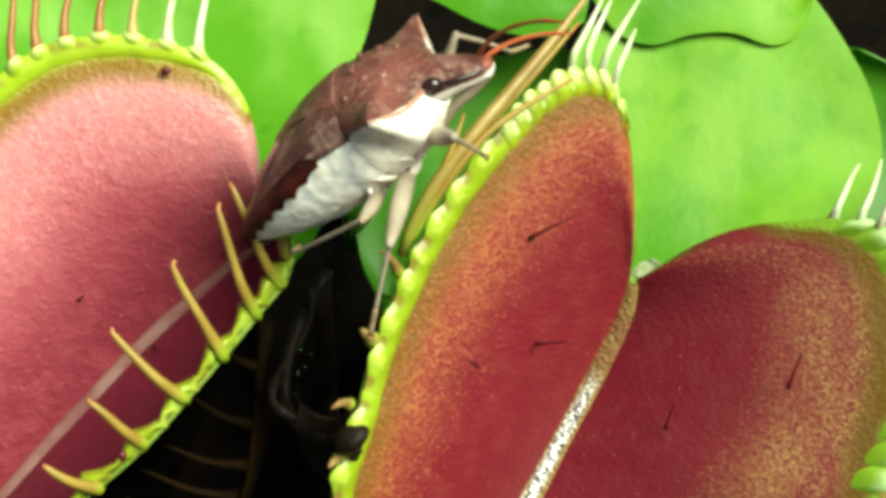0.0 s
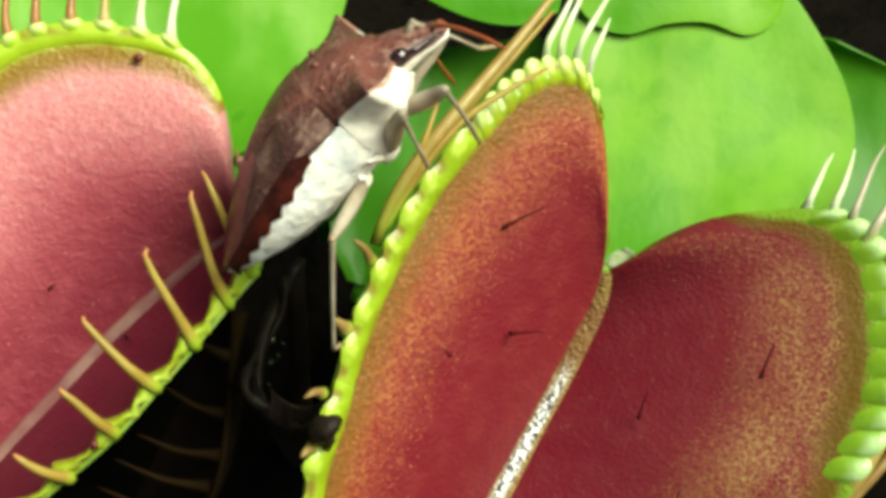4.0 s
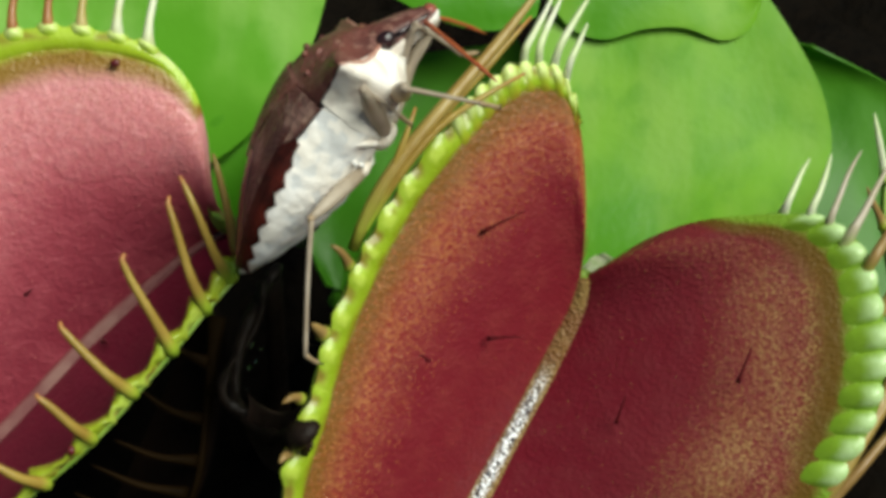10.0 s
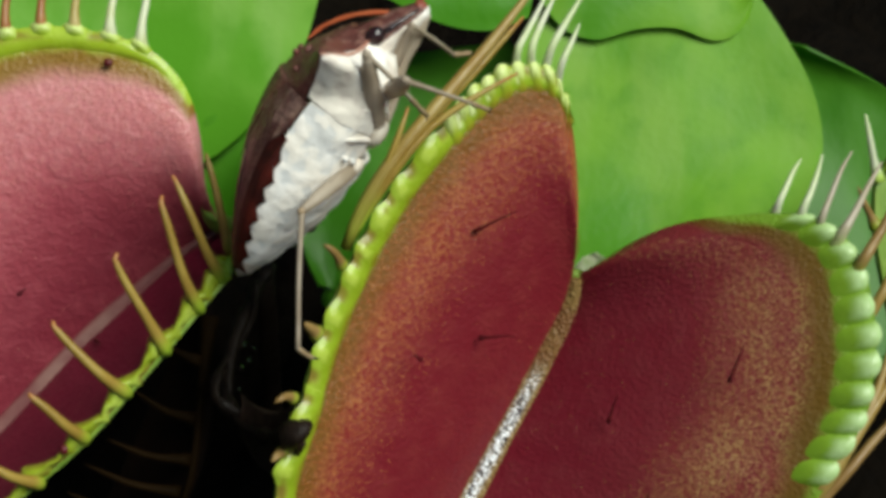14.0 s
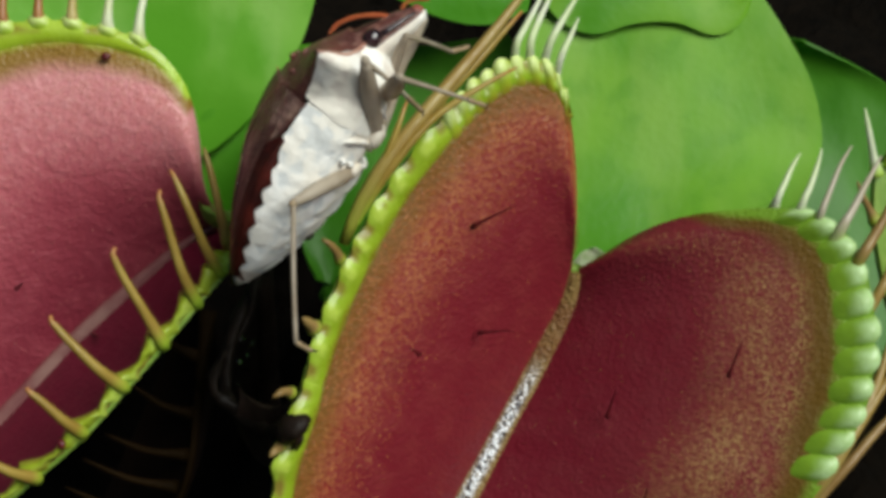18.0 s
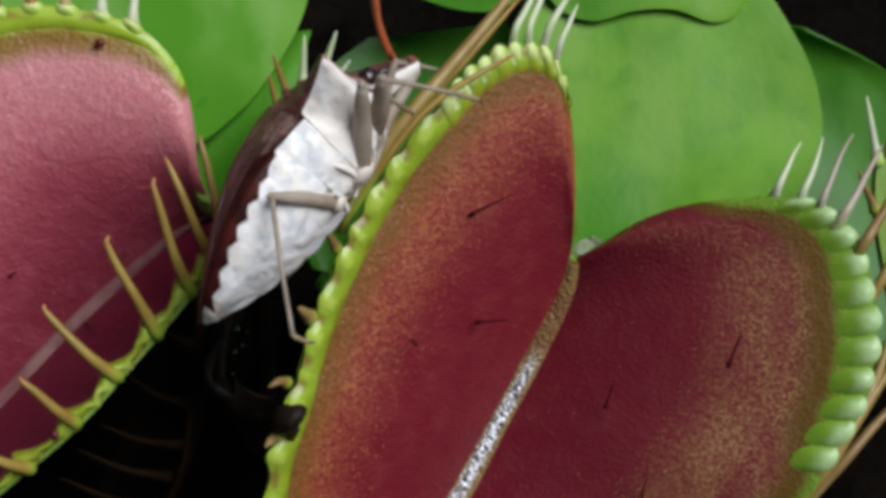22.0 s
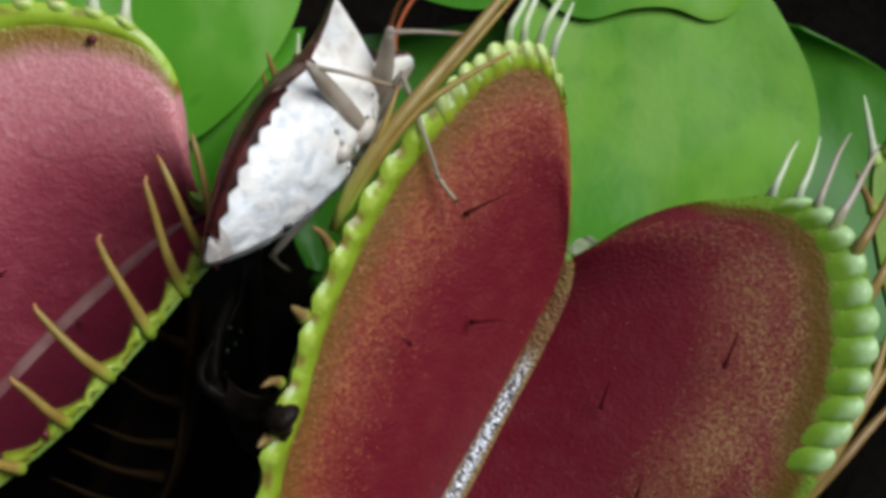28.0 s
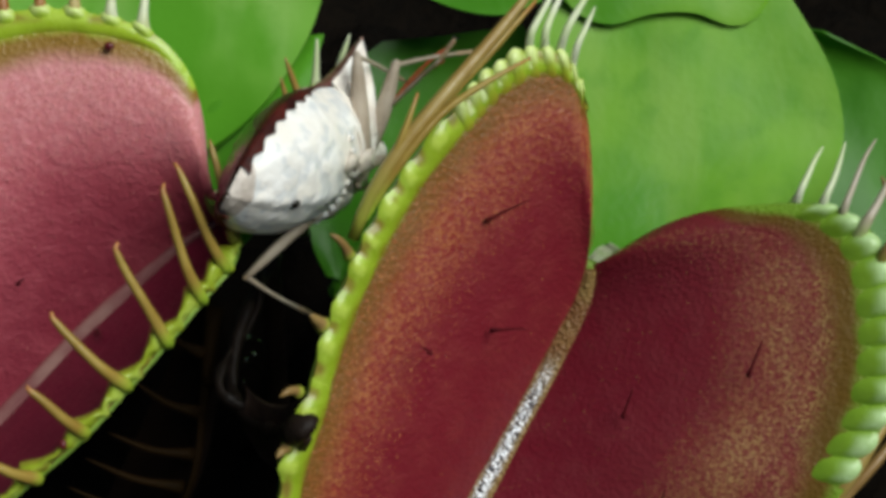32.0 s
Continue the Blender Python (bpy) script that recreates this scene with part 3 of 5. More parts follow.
# ---- the flytraps ----
def flip(fn):
    return lambda u, v: fn(1 - u, v)


def stalk(parent, a, b, r0, r1, material, name="petiole"):
    """A leaf stalk from b on the soil, chosen to keep it out of the camera's view, up to a."""
    a, b = Vector(a), Vector(b)
    mid = a.lerp(b, 0.5) + Vector((0, -0.003, -0.002))
    part(name, tube(name, [a, mid, b], [r0 * MM, (r0 + r1) * 0.5 * MM, r1 * MM], material, 10, 0.4), parent)


def open_trap():
    base = bench(700, 1130, -6) + Vector((0, -0.012, 0))
    base.z = -0.001
    trap = thing("flytrap_trap", base, "open flytrap trap with red lobes and green toothed margins", "flytrap", "flytrap traps")
    rib = [(1013, 490, -4.5), (1003, 545, -5.0), (950, 650, -5.4), (880, 780, -5.6), (812, 905, -5.6), (740, 1040, -5.6), (690, 1150, -5.6)]
    left = [(1012, 488, -4.5), (1022, 400, -3.5), (1021, 300, -2.2), (1008, 205, -1.0), (982, 138, -0.3), (925, 118, 0.2), (858, 150, 0.6),
            (770, 240, 1.0), (690, 345, 1.3), (622, 470, 1.5), (566, 610, 1.5), (530, 740, 1.4), (492, 870, 1.1), (500, 1010, 0.0), (580, 1130, -2.5), (685, 1160, -5.4)]
    right = [(1015, 490, -4.5), (1062, 463, -4.0), (1130, 422, -3.0), (1205, 394, -2.0), (1290, 381, -1.0), (1375, 377, -0.4), (1450, 388, 0.0),
             (1513, 440, 0.3), (1541, 520, 0.6), (1549, 610, 0.8), (1536, 725, 0.8), (1490, 812, 0.5), (1420, 915, 0.0), (1250, 1080, -2.0), (1000, 1180, -4.0), (700, 1165, -5.4)]
    fl, el = lobe(left, rib, 1.7, 0.9)
    fr, er = lobe(right, rib, 1.5, 0.7)
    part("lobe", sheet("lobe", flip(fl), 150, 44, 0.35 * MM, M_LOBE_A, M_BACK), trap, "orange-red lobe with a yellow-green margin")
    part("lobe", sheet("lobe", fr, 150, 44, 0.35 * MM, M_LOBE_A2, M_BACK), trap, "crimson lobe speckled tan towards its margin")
    r = spline([bench(x + 6, y + 2, h + 0.12) for x, y, h in rib], 120)

    def strip(u, v):
        i = min(int(round(u * 120)), 120)
        d = (r[min(i + 1, 120)] - r[max(i - 1, 0)]).normalized()
        across = d.cross(toward(0, 0, 1)).normalized() * -1
        w = (0.42 + 0.28 * min(1, u * 6) + 0.3 * u) * MM
        q = 2 * v - 1
        return r[i] + across * (q * w) + toward(0, 0, 1) * (0.30 * MM * (1 - q * q))
    part("midrib", sheet("midrib", strip, 120, 14, 0.2 * MM, M_RIB), trap, "wet tan midrib with white glints painted on")
    margin(fl, 0.34, 0.62, 8, trap, M_BAND_EIGHT, 0.895, 0.2, 0.4, 0.012, True)
    margin(fl, 0.615, 0.9, 7, trap, M_BAND_SEVEN, 0.89, 0.24, 0.4, 0.02, True)
    margin(fl, 0.185, 0.348, 9, trap, M_BAND_TOP, 0.9, 0.12, 0.2, 0.0, True)
    ridges(fl, [0.19 + 0.0165 * k for k in range(10)], 0.0104, trap, M_RIDGE_FINGER, 0.88, 1.03, 0.22, "cilium_root", "pale finger-like root of a cilium", turned=True, seed=4)
    # cilia swept back along the margin
    for pts, r0, m in (
            ([(912, 148, -0.9), (915, 92, 0.5), (930, 60, 0.3), (950, 22, 0.0), (968, -15, -0.3)], 0.15, M_CIL_PALE),
            ([(939, 148, -0.9), (940, 90, 0.4), (950, 58, 0.2), (965, 25, 0.0), (982, -10, -0.3)], 0.16, M_CIL_PALE),
            ([(958, 146, -1.0), (974, 88, 0.2), (998, 44, 0.0), (1032, -12, -0.4)], 0.16, M_CIL_PALE),
            ([(980, 168, -1.2), (994, 112, 0.0), (1010, 76, -0.2), (1025, 42, -0.5)], 0.15, M_CIL_PALE),
            ([(612, 440, 1.5), (640, 370, 2.1), (690, 290, 2.2), (770, 190, 1.9), (868, 75, 1.0), (965, -50, 0.0)], 0.29, M_CIL_OLIVE),
            ([(622, 425, 1.5), (660, 360, 2.1), (712, 285, 2.3), (775, 215, 2.1), (860, 160, 1.8), (915, 130, 1.3)], 0.17, M_CIL_TAN),
            ([(645, 385, 1.4), (678, 310, 2.2), (705, 240, 2.4), (722, 190, 2.3)], 0.17, M_CIL_TAN),
            ([(690, 318, 1.7), (760, 215, 1.6), (850, 115, 0.8), (925, 30, 0.0)], 0.20, M_CIL_TAN),
            ([(606, 470, 1.8), (596, 452, 2.3), (584, 440, 2.6), (573, 434, 2.7)], 0.17, M_CIL_BROWN),
            ([(560, 590, 1.9), (548, 580, 2.4), (540, 573, 2.7)], 0.22, M_CIL_BROWN),
            ([(520, 705, 1.8), (508, 702, 2.2), (498, 706, 2.5), (487, 713, 2.6)], 0.17, M_CIL_BROWN),
            ([(500, 800, 1.6), (490, 808, 2.0), (482, 818, 2.2)], 0.18, M_CIL_BROWN)):
        cilium("cilium", pts, r0, m, trap, base=1.5 if m is M_CIL_PALE or m is M_CIL_BROWN else 0.75)
    # right lobe
    ridges(fr, [0.242 + 0.0265 * k for k in range(11)], 0.0178, trap, M_RIDGE_GREEN, 0.865, 1.012, 0.29, "cilium_root", "milky green ridge under a cilium", -0.004, seed=7)
    for pts, r0, m in (
            ([(1366, 388, -1.1), (1378, 358, -0.3), (1390, 332, -0.4), (1403, 303, -0.6), (1417, 280, -0.8)], 0.14, M_CIL_PALE),
            ([(1412, 396, -0.7), (1422, 366, 0.0), (1434, 340, -0.1), (1446, 305, -0.4), (1455, 272, -0.6)], 0.14, M_CIL_PALE),
            ([(1446, 410, -0.5), (1456, 380, 0.2), (1468, 350, 0.0), (1488, 300, -0.4), (1508, 266, -0.6)], 0.12, M_CIL_GREY),
            ([(1474, 440, -0.2), (1494, 405, 0.4), (1512, 375, 0.2), (1535, 330, -0.2), (1560, 285, -0.5)], 0.16, M_CIL_GREY),
            ([(1508, 490, 0.0), (1530, 455, 0.6), (1548, 425, 0.4), (1568, 390, 0.1), (1592, 335, -0.2)], 0.22, M_CIL_BROWN),
            ([(1520, 585, 0.0), (1560, 520, 0.3), (1585, 470, 0.0), (1612, 420, -0.2)], 0.22, M_CIL_OLIVE),
            ([(1400, 935, -0.9), (1470, 840, 0.2), (1530, 745, 0.0), (1600, 640, -0.6)], 0.30, M_CIL_OLIVE),
            ([(1390, 950, -1.2), (1490, 845, -0.8), (1545, 780, -1.2), (1620, 700, -1.8)], 0.24, M_CIL_BROWN),
            ([(1455, 862, -0.9), (1515, 765, 0.0), (1552, 690, -0.3), (1580, 600, -0.6)], 0.26, M_CIL_OLIVE)):
        cilium("cilium", pts, r0, m, trap, base=2.2 if m in (M_CIL_PALE, M_CIL_GREY) else 1.2)
    glands(fl, 6500, trap, M_GLAND_ORANGE, lambda u, v: 0.004 + 0.9 * min(1, max(0, (v - 0.45) / 0.4)), 0.036, 3)
    glands(fr, 9000, trap, M_GLAND_TAN, lambda u, v: 0.004 + 0.98 * min(1, max(0, (v - 0.45) / 0.35)) * (0.25 + 0.75 * min(1, max(0, (u - 0.3) / 0.25))) if v < 0.76 else 0.0, 0.03, 4)
    # trigger hairs
    hair((840, 410, -0.4), (918, 372, 1.0), trap)
    hair((745, 636, 0.6), (728, 628, 1.8), trap, (-3, -4, 0))
    hair((850, 598, -2.0), (914, 595, -0.8), trap)
    hair((1291, 674, -0.2), (1318, 606, 0.9), trap)
    hair((1077, 746, -2.6), (1094, 694, -1.4), trap)
    hair((1140, 905, -1.8), (1150, 868, -0.8), trap)
    stalk(trap, bench(690, 1150, -5.9), base, 1.6, 2.2, M_BACK)
    return trap


def side_trap():
    base = bench(-420, 980, -5) + Vector((0, -0.010, 0))
    base.z = -0.001
    trap = thing("flytrap_trap", base, "open flytrap trap with pink lobes and long yellow cilia", "flytrap", "flytrap traps")
    rib = [(412, 398, -2.8), (335, 440, -3.4), (276, 487, -3.8), (140, 612, -4.2), (0, 760, -4.3), (-200, 960, -4.3), (-440, 1000, -4.3)]
    back = [(410, 402, -2.8), (376, 392, -2.2), (363, 330, -1.4), (354, 240, -0.8), (328, 156, -0.2), (266, 90, 0.1), (170, 58, 0.3), (60, 50, 0.3),
            (-60, 85, 0.3), (-250, 250, 0.0), (-420, 500, -1.0), (-470, 800, -2.5), (-440, 1000, -4.3)]
    front = [(412, 400, -2.7), (416, 445, -1.0), (402, 488, 0.6), (362, 535, 1.1), (305, 605, 1.4), (232, 690, 1.6), (160, 772, 1.8), (70, 852, 1.8),
             (-60, 950, 1.6), (-280, 1060, 0.0), (-440, 1010, -4.2)]
    fb, eb = lobe(back, rib, 1.4, 1.3)
    ff, ef = lobe(front, rib, 1.15, -0.3)
    part("lobe", sheet("lobe", flip(fb), 140, 44, 0.35 * MM, M_LOBE_B, M_BACK), trap, "pink lobe with a painted pale sheen and a green margin")
    part("lobe", sheet("lobe", ff, 140, 24, 0.14 * MM, M_LOBE_B2, M_BACK), trap, "magenta lobe darkened for its shade, seen along its face")
    r = spline([bench(x, y, h + 0.12) for x, y, h in rib], 90)

    def strip(u, v):
        i = min(int(round(u * 90)), 90)
        d = (r[min(i + 1, 90)] - r[max(i - 1, 0)]).normalized()
        across = d.cross(toward(0, 0, 1)).normalized() * -1
        w = (0.12 + 0.4 * min(1, u * 4)) * MM
        q = 2 * v - 1
        return r[i] + across * (q * w) + toward(0, 0, 1) * (0.26 * MM * (1 - q * q))
    part("midrib", sheet("midrib", strip, 90, 14, 0.2 * MM, M_RIB_B), trap, "pale pinkish grey midrib")
    feet = [(14, M_CIL_RUST), (76, M_CIL_RUST), (137, M_CIL_AMBER), (200, M_CIL_CREAM), (262, M_CIL_CREAM), (-48, M_CIL_RUST), (-112, M_CIL_RUST)]
    margin(fb, 0.19, 0.56, 9, trap, M_BAND_SOFT, 0.90, 0.14, 0.12, 0.0, True)
    ridges(fb, [near_u(fb, x, 62, 0.3) for x, m in feet], 0.014, trap, M_RIDGE_LIME, 0.93, 1.025, 0.32, "cilium_root", "pale swollen root of a cilium", turned=True, seed=9)
    for x0, m in feet:
        u = near_u(fb, x0, 62, 0.3)
        p, q = fb(u, 0.95), fb(u, 1.0)
        o = (q - p).normalized()
        z, side = toward(0, 0, 1), toward(1, 0, 0)
        lean = 0.14 if x0 > 0 else 0.0
        line = [p - z * (0.75 * MM), q - z * (0.02 * MM)] + [q + z * ((0.15 - 0.12 * k) * MM) + (toward(lean, 1, 0) * (0.55 * k) + o * 0.3) * MM for k in (1, 2, 3, 4, 5)]
        part("cilium", tube("cilium", line, [0.30 * MM, 0.36 * MM, 0.25 * MM, 0.18 * MM, 0.155 * MM, 0.15 * MM, 0.14 * MM, 0.12 * MM, 0.05 * MM], m, 8, n=18), trap)
    for pts, r0, m in (
            ([(404, 440, -0.4), (395, 395, 0.2), (380, 330, 0.5), (364, 272, 0.6)], 0.16, M_CIL_OLIVE),
            ([(392, 492, 0.9), (365, 445, 1.8), (335, 375, 2.3), (308, 316, 2.4), (304, 312, 2.4)], 0.17, M_CIL_TAN),
            ([(352, 545, 1.3), (325, 490, 2.1), (297, 400, 2.6), (284, 356, 2.7), (287, 347, 2.7)], 0.18, M_CIL_TAN),
            ([(292, 618, 1.6), (258, 560, 2.4), (222, 500, 2.8), (203, 458, 3.0), (208, 449, 3.0)], 0.19, M_CIL_TAN),
            ([(222, 695, 1.8), (180, 665, 2.6), (128, 615, 3.0), (94, 577, 3.2), (94, 569, 3.2)], 0.19, M_CIL_TAN),
            ([(150, 776, 2.0), (118, 755, 2.7), (80, 722, 3.1), (54, 702, 3.3), (51, 697, 3.3)], 0.19, M_CIL_TAN),
            ([(68, 856, 2.0), (30, 848, 2.7), (-5, 832, 3.1), (-30, 815, 3.3)], 0.20, M_CIL_TAN),
            ([(-20, 925, 2.0), (-60, 920, 2.7), (-100, 905, 3.1)], 0.20, M_CIL_TAN)):
        x, y, h = pts[0]
        part("cilium", tube("cilium", [bench(*p) for p in [(x - 1, y, h - 0.35), *pts]],
                            [k * r0 * MM for k in (1.2, 1.35, 1.3, 1.15, 1.0, 0.95, 0.9, 0.82, 0.7, 0.35)], m, 8, n=18), trap)
    web_margin(ff, 0.06, 0.75, [near_u(ff, *p) for p in ((404, 470, 0.3), (388, 500, 0.9), (350, 548, 1.3), (290, 622, 1.6), (222, 700, 1.8), (152, 780, 2.0), (70, 860, 2.0), (-20, 928, 2.0))],
               trap, M_BAND_DIM, (-0.76, 0.65, -0.1))
    glands(fb, 9000, trap, M_GLAND_PINK, lambda u, v: (0.02 + 0.98 * min(1, max(0, (v - 0.4) / 0.3))) if v < 0.78 else 0.0, 0.036, 5)
    hair((34, 522, -1.2), (48, 512, -0.2), trap, (0, -2, 0))
    hair((170, 603, -3.2), (182, 612, -2.2), trap, (0, -2, 0))
    part("speck", blob("speck", bench(191, 112, 0.55), (toward(1, 0, 0), toward(0, 1, 0), toward(0, 0, 1)), (0.2 * MM, 0.16 * MM, 0.12 * MM), M_HAIR), trap, "dark speck under the margin")
    part("speck", blob("speck", bench(114, 797, 2.3), (toward(1, 0, 0), toward(0, 1, 0), toward(0, 0, 1)), (0.16 * MM, 0.2 * MM, 0.14 * MM), M_HAIR), trap, "dark hole beside a cilium")
    stalk(trap, bench(-440, 1000, -4.8), base, 1.4, 2.0, M_BACK)
    return trap


def shaded_trap():
    """A trap low between the two others; its shade is in its colours, the cilia a little lighter than the lobe."""
    base = soil(250, 940)
    trap = thing("flytrap_trap", base, "flytrap trap coloured near black for deep shade, with thin brown cilia", "flytrap", "flytrap traps")
    rib = [(330, 520, -11), (300, 640, -12), (230, 800, -12.5), (160, 950, -12.5)]
    edge = [(345, 520, -9.5), (372, 600, -9), (360, 740, -8.6), (330, 860, -8.4), (260, 980, -9), (170, 970, -12)]
    fn, e = lobe(edge, rib, 1.2, -0.6)
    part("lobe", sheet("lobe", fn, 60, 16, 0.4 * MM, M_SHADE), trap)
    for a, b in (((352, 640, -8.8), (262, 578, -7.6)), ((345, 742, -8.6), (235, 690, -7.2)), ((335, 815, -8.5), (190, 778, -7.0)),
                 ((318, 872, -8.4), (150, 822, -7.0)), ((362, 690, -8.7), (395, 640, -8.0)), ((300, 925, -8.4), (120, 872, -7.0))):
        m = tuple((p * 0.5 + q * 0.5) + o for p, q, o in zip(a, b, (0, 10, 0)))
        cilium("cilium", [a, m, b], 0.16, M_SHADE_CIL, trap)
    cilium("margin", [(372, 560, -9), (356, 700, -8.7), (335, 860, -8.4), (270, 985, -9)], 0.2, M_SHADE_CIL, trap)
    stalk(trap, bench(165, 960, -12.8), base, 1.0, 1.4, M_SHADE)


def hidden_trap():
    """A small young trap behind the bug, of which the pale tips show."""
    base = soil(545, 262)
    trap = thing("flytrap_trap", base, "small young green flytrap trap behind the bug", "flytrap", "flytrap traps")
    rib = [(590, 200, -5), (560, 260, -5.4), (530, 330, -5.6)]
    edge = [(588, 198, -4.8), (548, 190, -3.8), (510, 240, -3.5), (500, 300, -4.0), (528, 332, -5.4)]
    fn, e = lobe(edge, rib, 1.1, 0.2)
    part("lobe", sheet("lobe", flip(fn), 40, 14, 0.3 * MM, M_LEAF_MID, M_BACK), trap)
    for a, b in (((508, 250, -3.6), (486, 165, -2.6)), ((522, 210, -3.7), (493, 130, -2.8)), ((545, 192, -3.8), (548, 98, -3.0)), ((570, 194, -4.2), (604, 90, -3.4)), ((585, 200, -4.6), (628, 140, -4.0))):
        m = tuple((p * 0.5 + q * 0.5) for p, q in zip(a, b))
        cilium("cilium", [a, m, b], 0.15, M_CIL_PALE if b[0] > 520 else M_CIL_OLIVE, trap)
    stalk(trap, bench(532, 335, -5.8), base, 0.9, 1.4, M_LEAF_DARK)


def far_trap():
    """The edge of one more trap, its cilia beside the open trap."""
    base = soil(1720, 560)
    trap = thing("flytrap_trap", base, "olive-green flytrap trap edge with pale cilia", "flytrap", "flytrap traps")
    rib = [(1760, 250, -6), (1740, 400, -6.5), (1700, 560, -7), (1660, 700, -7.5)]
    edge = [(1740, 240, -5.5), (1640, 235, -4), (1565, 290, -3.2), (1548, 360, -3), (1560, 480, -3.2), (1590, 600, -4.5), (1650, 700, -7)]
    fn, e = lobe(edge, rib, 1.1, 0.5)
    part("lobe", sheet("lobe", flip(fn), 60, 20, 0.3 * MM, M_BACK, M_BACK), trap, "olive-green lobe")
    for pts, r0, m in (([(1552, 318, -3.0), (1545, 280, -2.6), (1538, 240, -2.3), (1531, 200, -2.2)], 0.15, M_CIL_PALE),
                       ([(1575, 300, -3.2), (1580, 260, -2.8), (1590, 215, -2.5)], 0.15, M_CIL_TAN),
                       ([(1550, 400, -3.0), (1530, 360, -2.6), (1518, 330, -2.4)], 0.15, M_CIL_BROWN)):
        cilium("cilium", pts, r0, m, trap)
    stalk(trap, bench(1660, 705, -7.8), base, 1.0, 1.5, M_BACK)


open_trap()
far_trap()
side_trap()
shaded_trap()
hidden_trap()


# ---- broad leaves behind the traps ----
def broad_leaf(left, right, cup, material, label, foot, thick=0.1):
    """A blade between two edges that run from base to tip; cup bends its middle away from the eye."""
    a = spline([bench(*p) for p in left], 80)
    b = spline([bench(*p) for p in right], 80)
    out = toward(0, 0, 1)

    def fn(u, v):
        i = min(int(round(u * 80)), 80)
        w = 0.42 * MM * noise.noise(Vector((u * 3, v * 2.5, foot[0] * 0.01)))
        return a[i].lerp(b[i], v) - out * (cup * MM * math.sin(math.pi * v)) + out * w
    base = soil(*foot)
    leaf = thing("leaf", base, label, "leaf", "broad leaves")
    du = a[40] - a[39]
    facing = du.cross(b[40] - a[40]).dot(out)
    part("blade", sheet("blade", fn if facing > 0 else flip(fn), 80, 36, thick * MM, material), leaf)
    s = a[0].lerp(b[0], 0.5) - out * (cup * MM)
    stalk(leaf, s, base, 0.9, 1.3, M_LEAF_DARK, "leaf_stalk")


broad_leaf([(1180, 560, -8), (1010, 500, -9), (940, 420, -10), (900, 300, -11), (905, 150, -11.5), (960, 0, -12), (1080, -140, -12.5)],
           [(1300, 540, -8), (1370, 440, -9), (1432, 345, -10), (1457, 262, -10.8), (1440, 165, -11.3), (1398, 80, -11.8), (1342, -5, -12.2), (1240, -130, -12.6)],
           0.15, M_LEAF, "broad bright green leaf blade behind the open trap", (1200, 640))
broad_leaf([(860, -250, -10), (930, -60, -10), (985, 40, -11.4), (1050, 70, -11.55), (1125, 52, -11.6), (1195, 50, -11.65), (1265, 72, -11.75), (1315, 45, -11.85), (1345, -40, -11.95)],
           [(900, -260, -13), (980, -220, -13), (1050, -200, -13), (1120, -190, -13), (1180, -185, -13), (1230, -180, -13), (1280, -170, -13), (1320, -130, -12.8), (1350, -60, -12.2)],
           -0.4, M_LEAF, "green leaf with a wavy rim over another leaf", (1180, 180))
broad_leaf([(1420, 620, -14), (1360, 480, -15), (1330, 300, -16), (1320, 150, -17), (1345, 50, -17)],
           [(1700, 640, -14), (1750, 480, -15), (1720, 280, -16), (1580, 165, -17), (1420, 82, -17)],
           0.8, M_LEAF_DARK, "green leaf coloured deeper for its half shade", (1420, 560))
broad_leaf([(150, 330, -7), (0, 240, -7.5), (-150, 120, -8), (-200, 0, -8.5), (-100, -160, -9)],
           [(330, 300, -7), (395, 265, -7.5), (468, 195, -8), (530, 95, -8.3), (562, -5, -8.6), (590, -140, -9)],
           0.6, M_LEAF_PALE, "green leaf behind the pink trap, coloured pale for its sheen", (180, 300))
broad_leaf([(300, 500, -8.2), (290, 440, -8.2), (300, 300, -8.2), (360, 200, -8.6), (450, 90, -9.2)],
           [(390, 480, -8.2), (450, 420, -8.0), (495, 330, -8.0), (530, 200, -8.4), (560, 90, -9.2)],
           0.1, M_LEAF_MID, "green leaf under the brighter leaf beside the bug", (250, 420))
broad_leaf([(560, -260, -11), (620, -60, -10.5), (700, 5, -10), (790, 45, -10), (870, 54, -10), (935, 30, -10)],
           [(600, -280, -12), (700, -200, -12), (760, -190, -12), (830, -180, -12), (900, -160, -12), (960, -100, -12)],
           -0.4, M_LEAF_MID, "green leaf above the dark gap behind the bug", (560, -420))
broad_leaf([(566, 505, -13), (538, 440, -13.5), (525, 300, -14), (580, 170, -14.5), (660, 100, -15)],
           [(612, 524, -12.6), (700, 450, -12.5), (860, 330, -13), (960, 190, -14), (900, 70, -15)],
           0.7, M_LEAF_DARK, "green leaf behind bug and trap, coloured dark for shade", (820, 420))
broad_leaf([(1010, 560, -6.5), (1000, 520, -6.8), (1012, 480, -7.4), (1030, 455, -7.8)],
           [(1090, 560, -6.5), (1092, 500, -6.8), (1078, 462, -7.4), (1055, 446, -7.8)],
           0.1, M_BRACT, "small withered grey bract behind the notch", (1060, 620), 0.2)


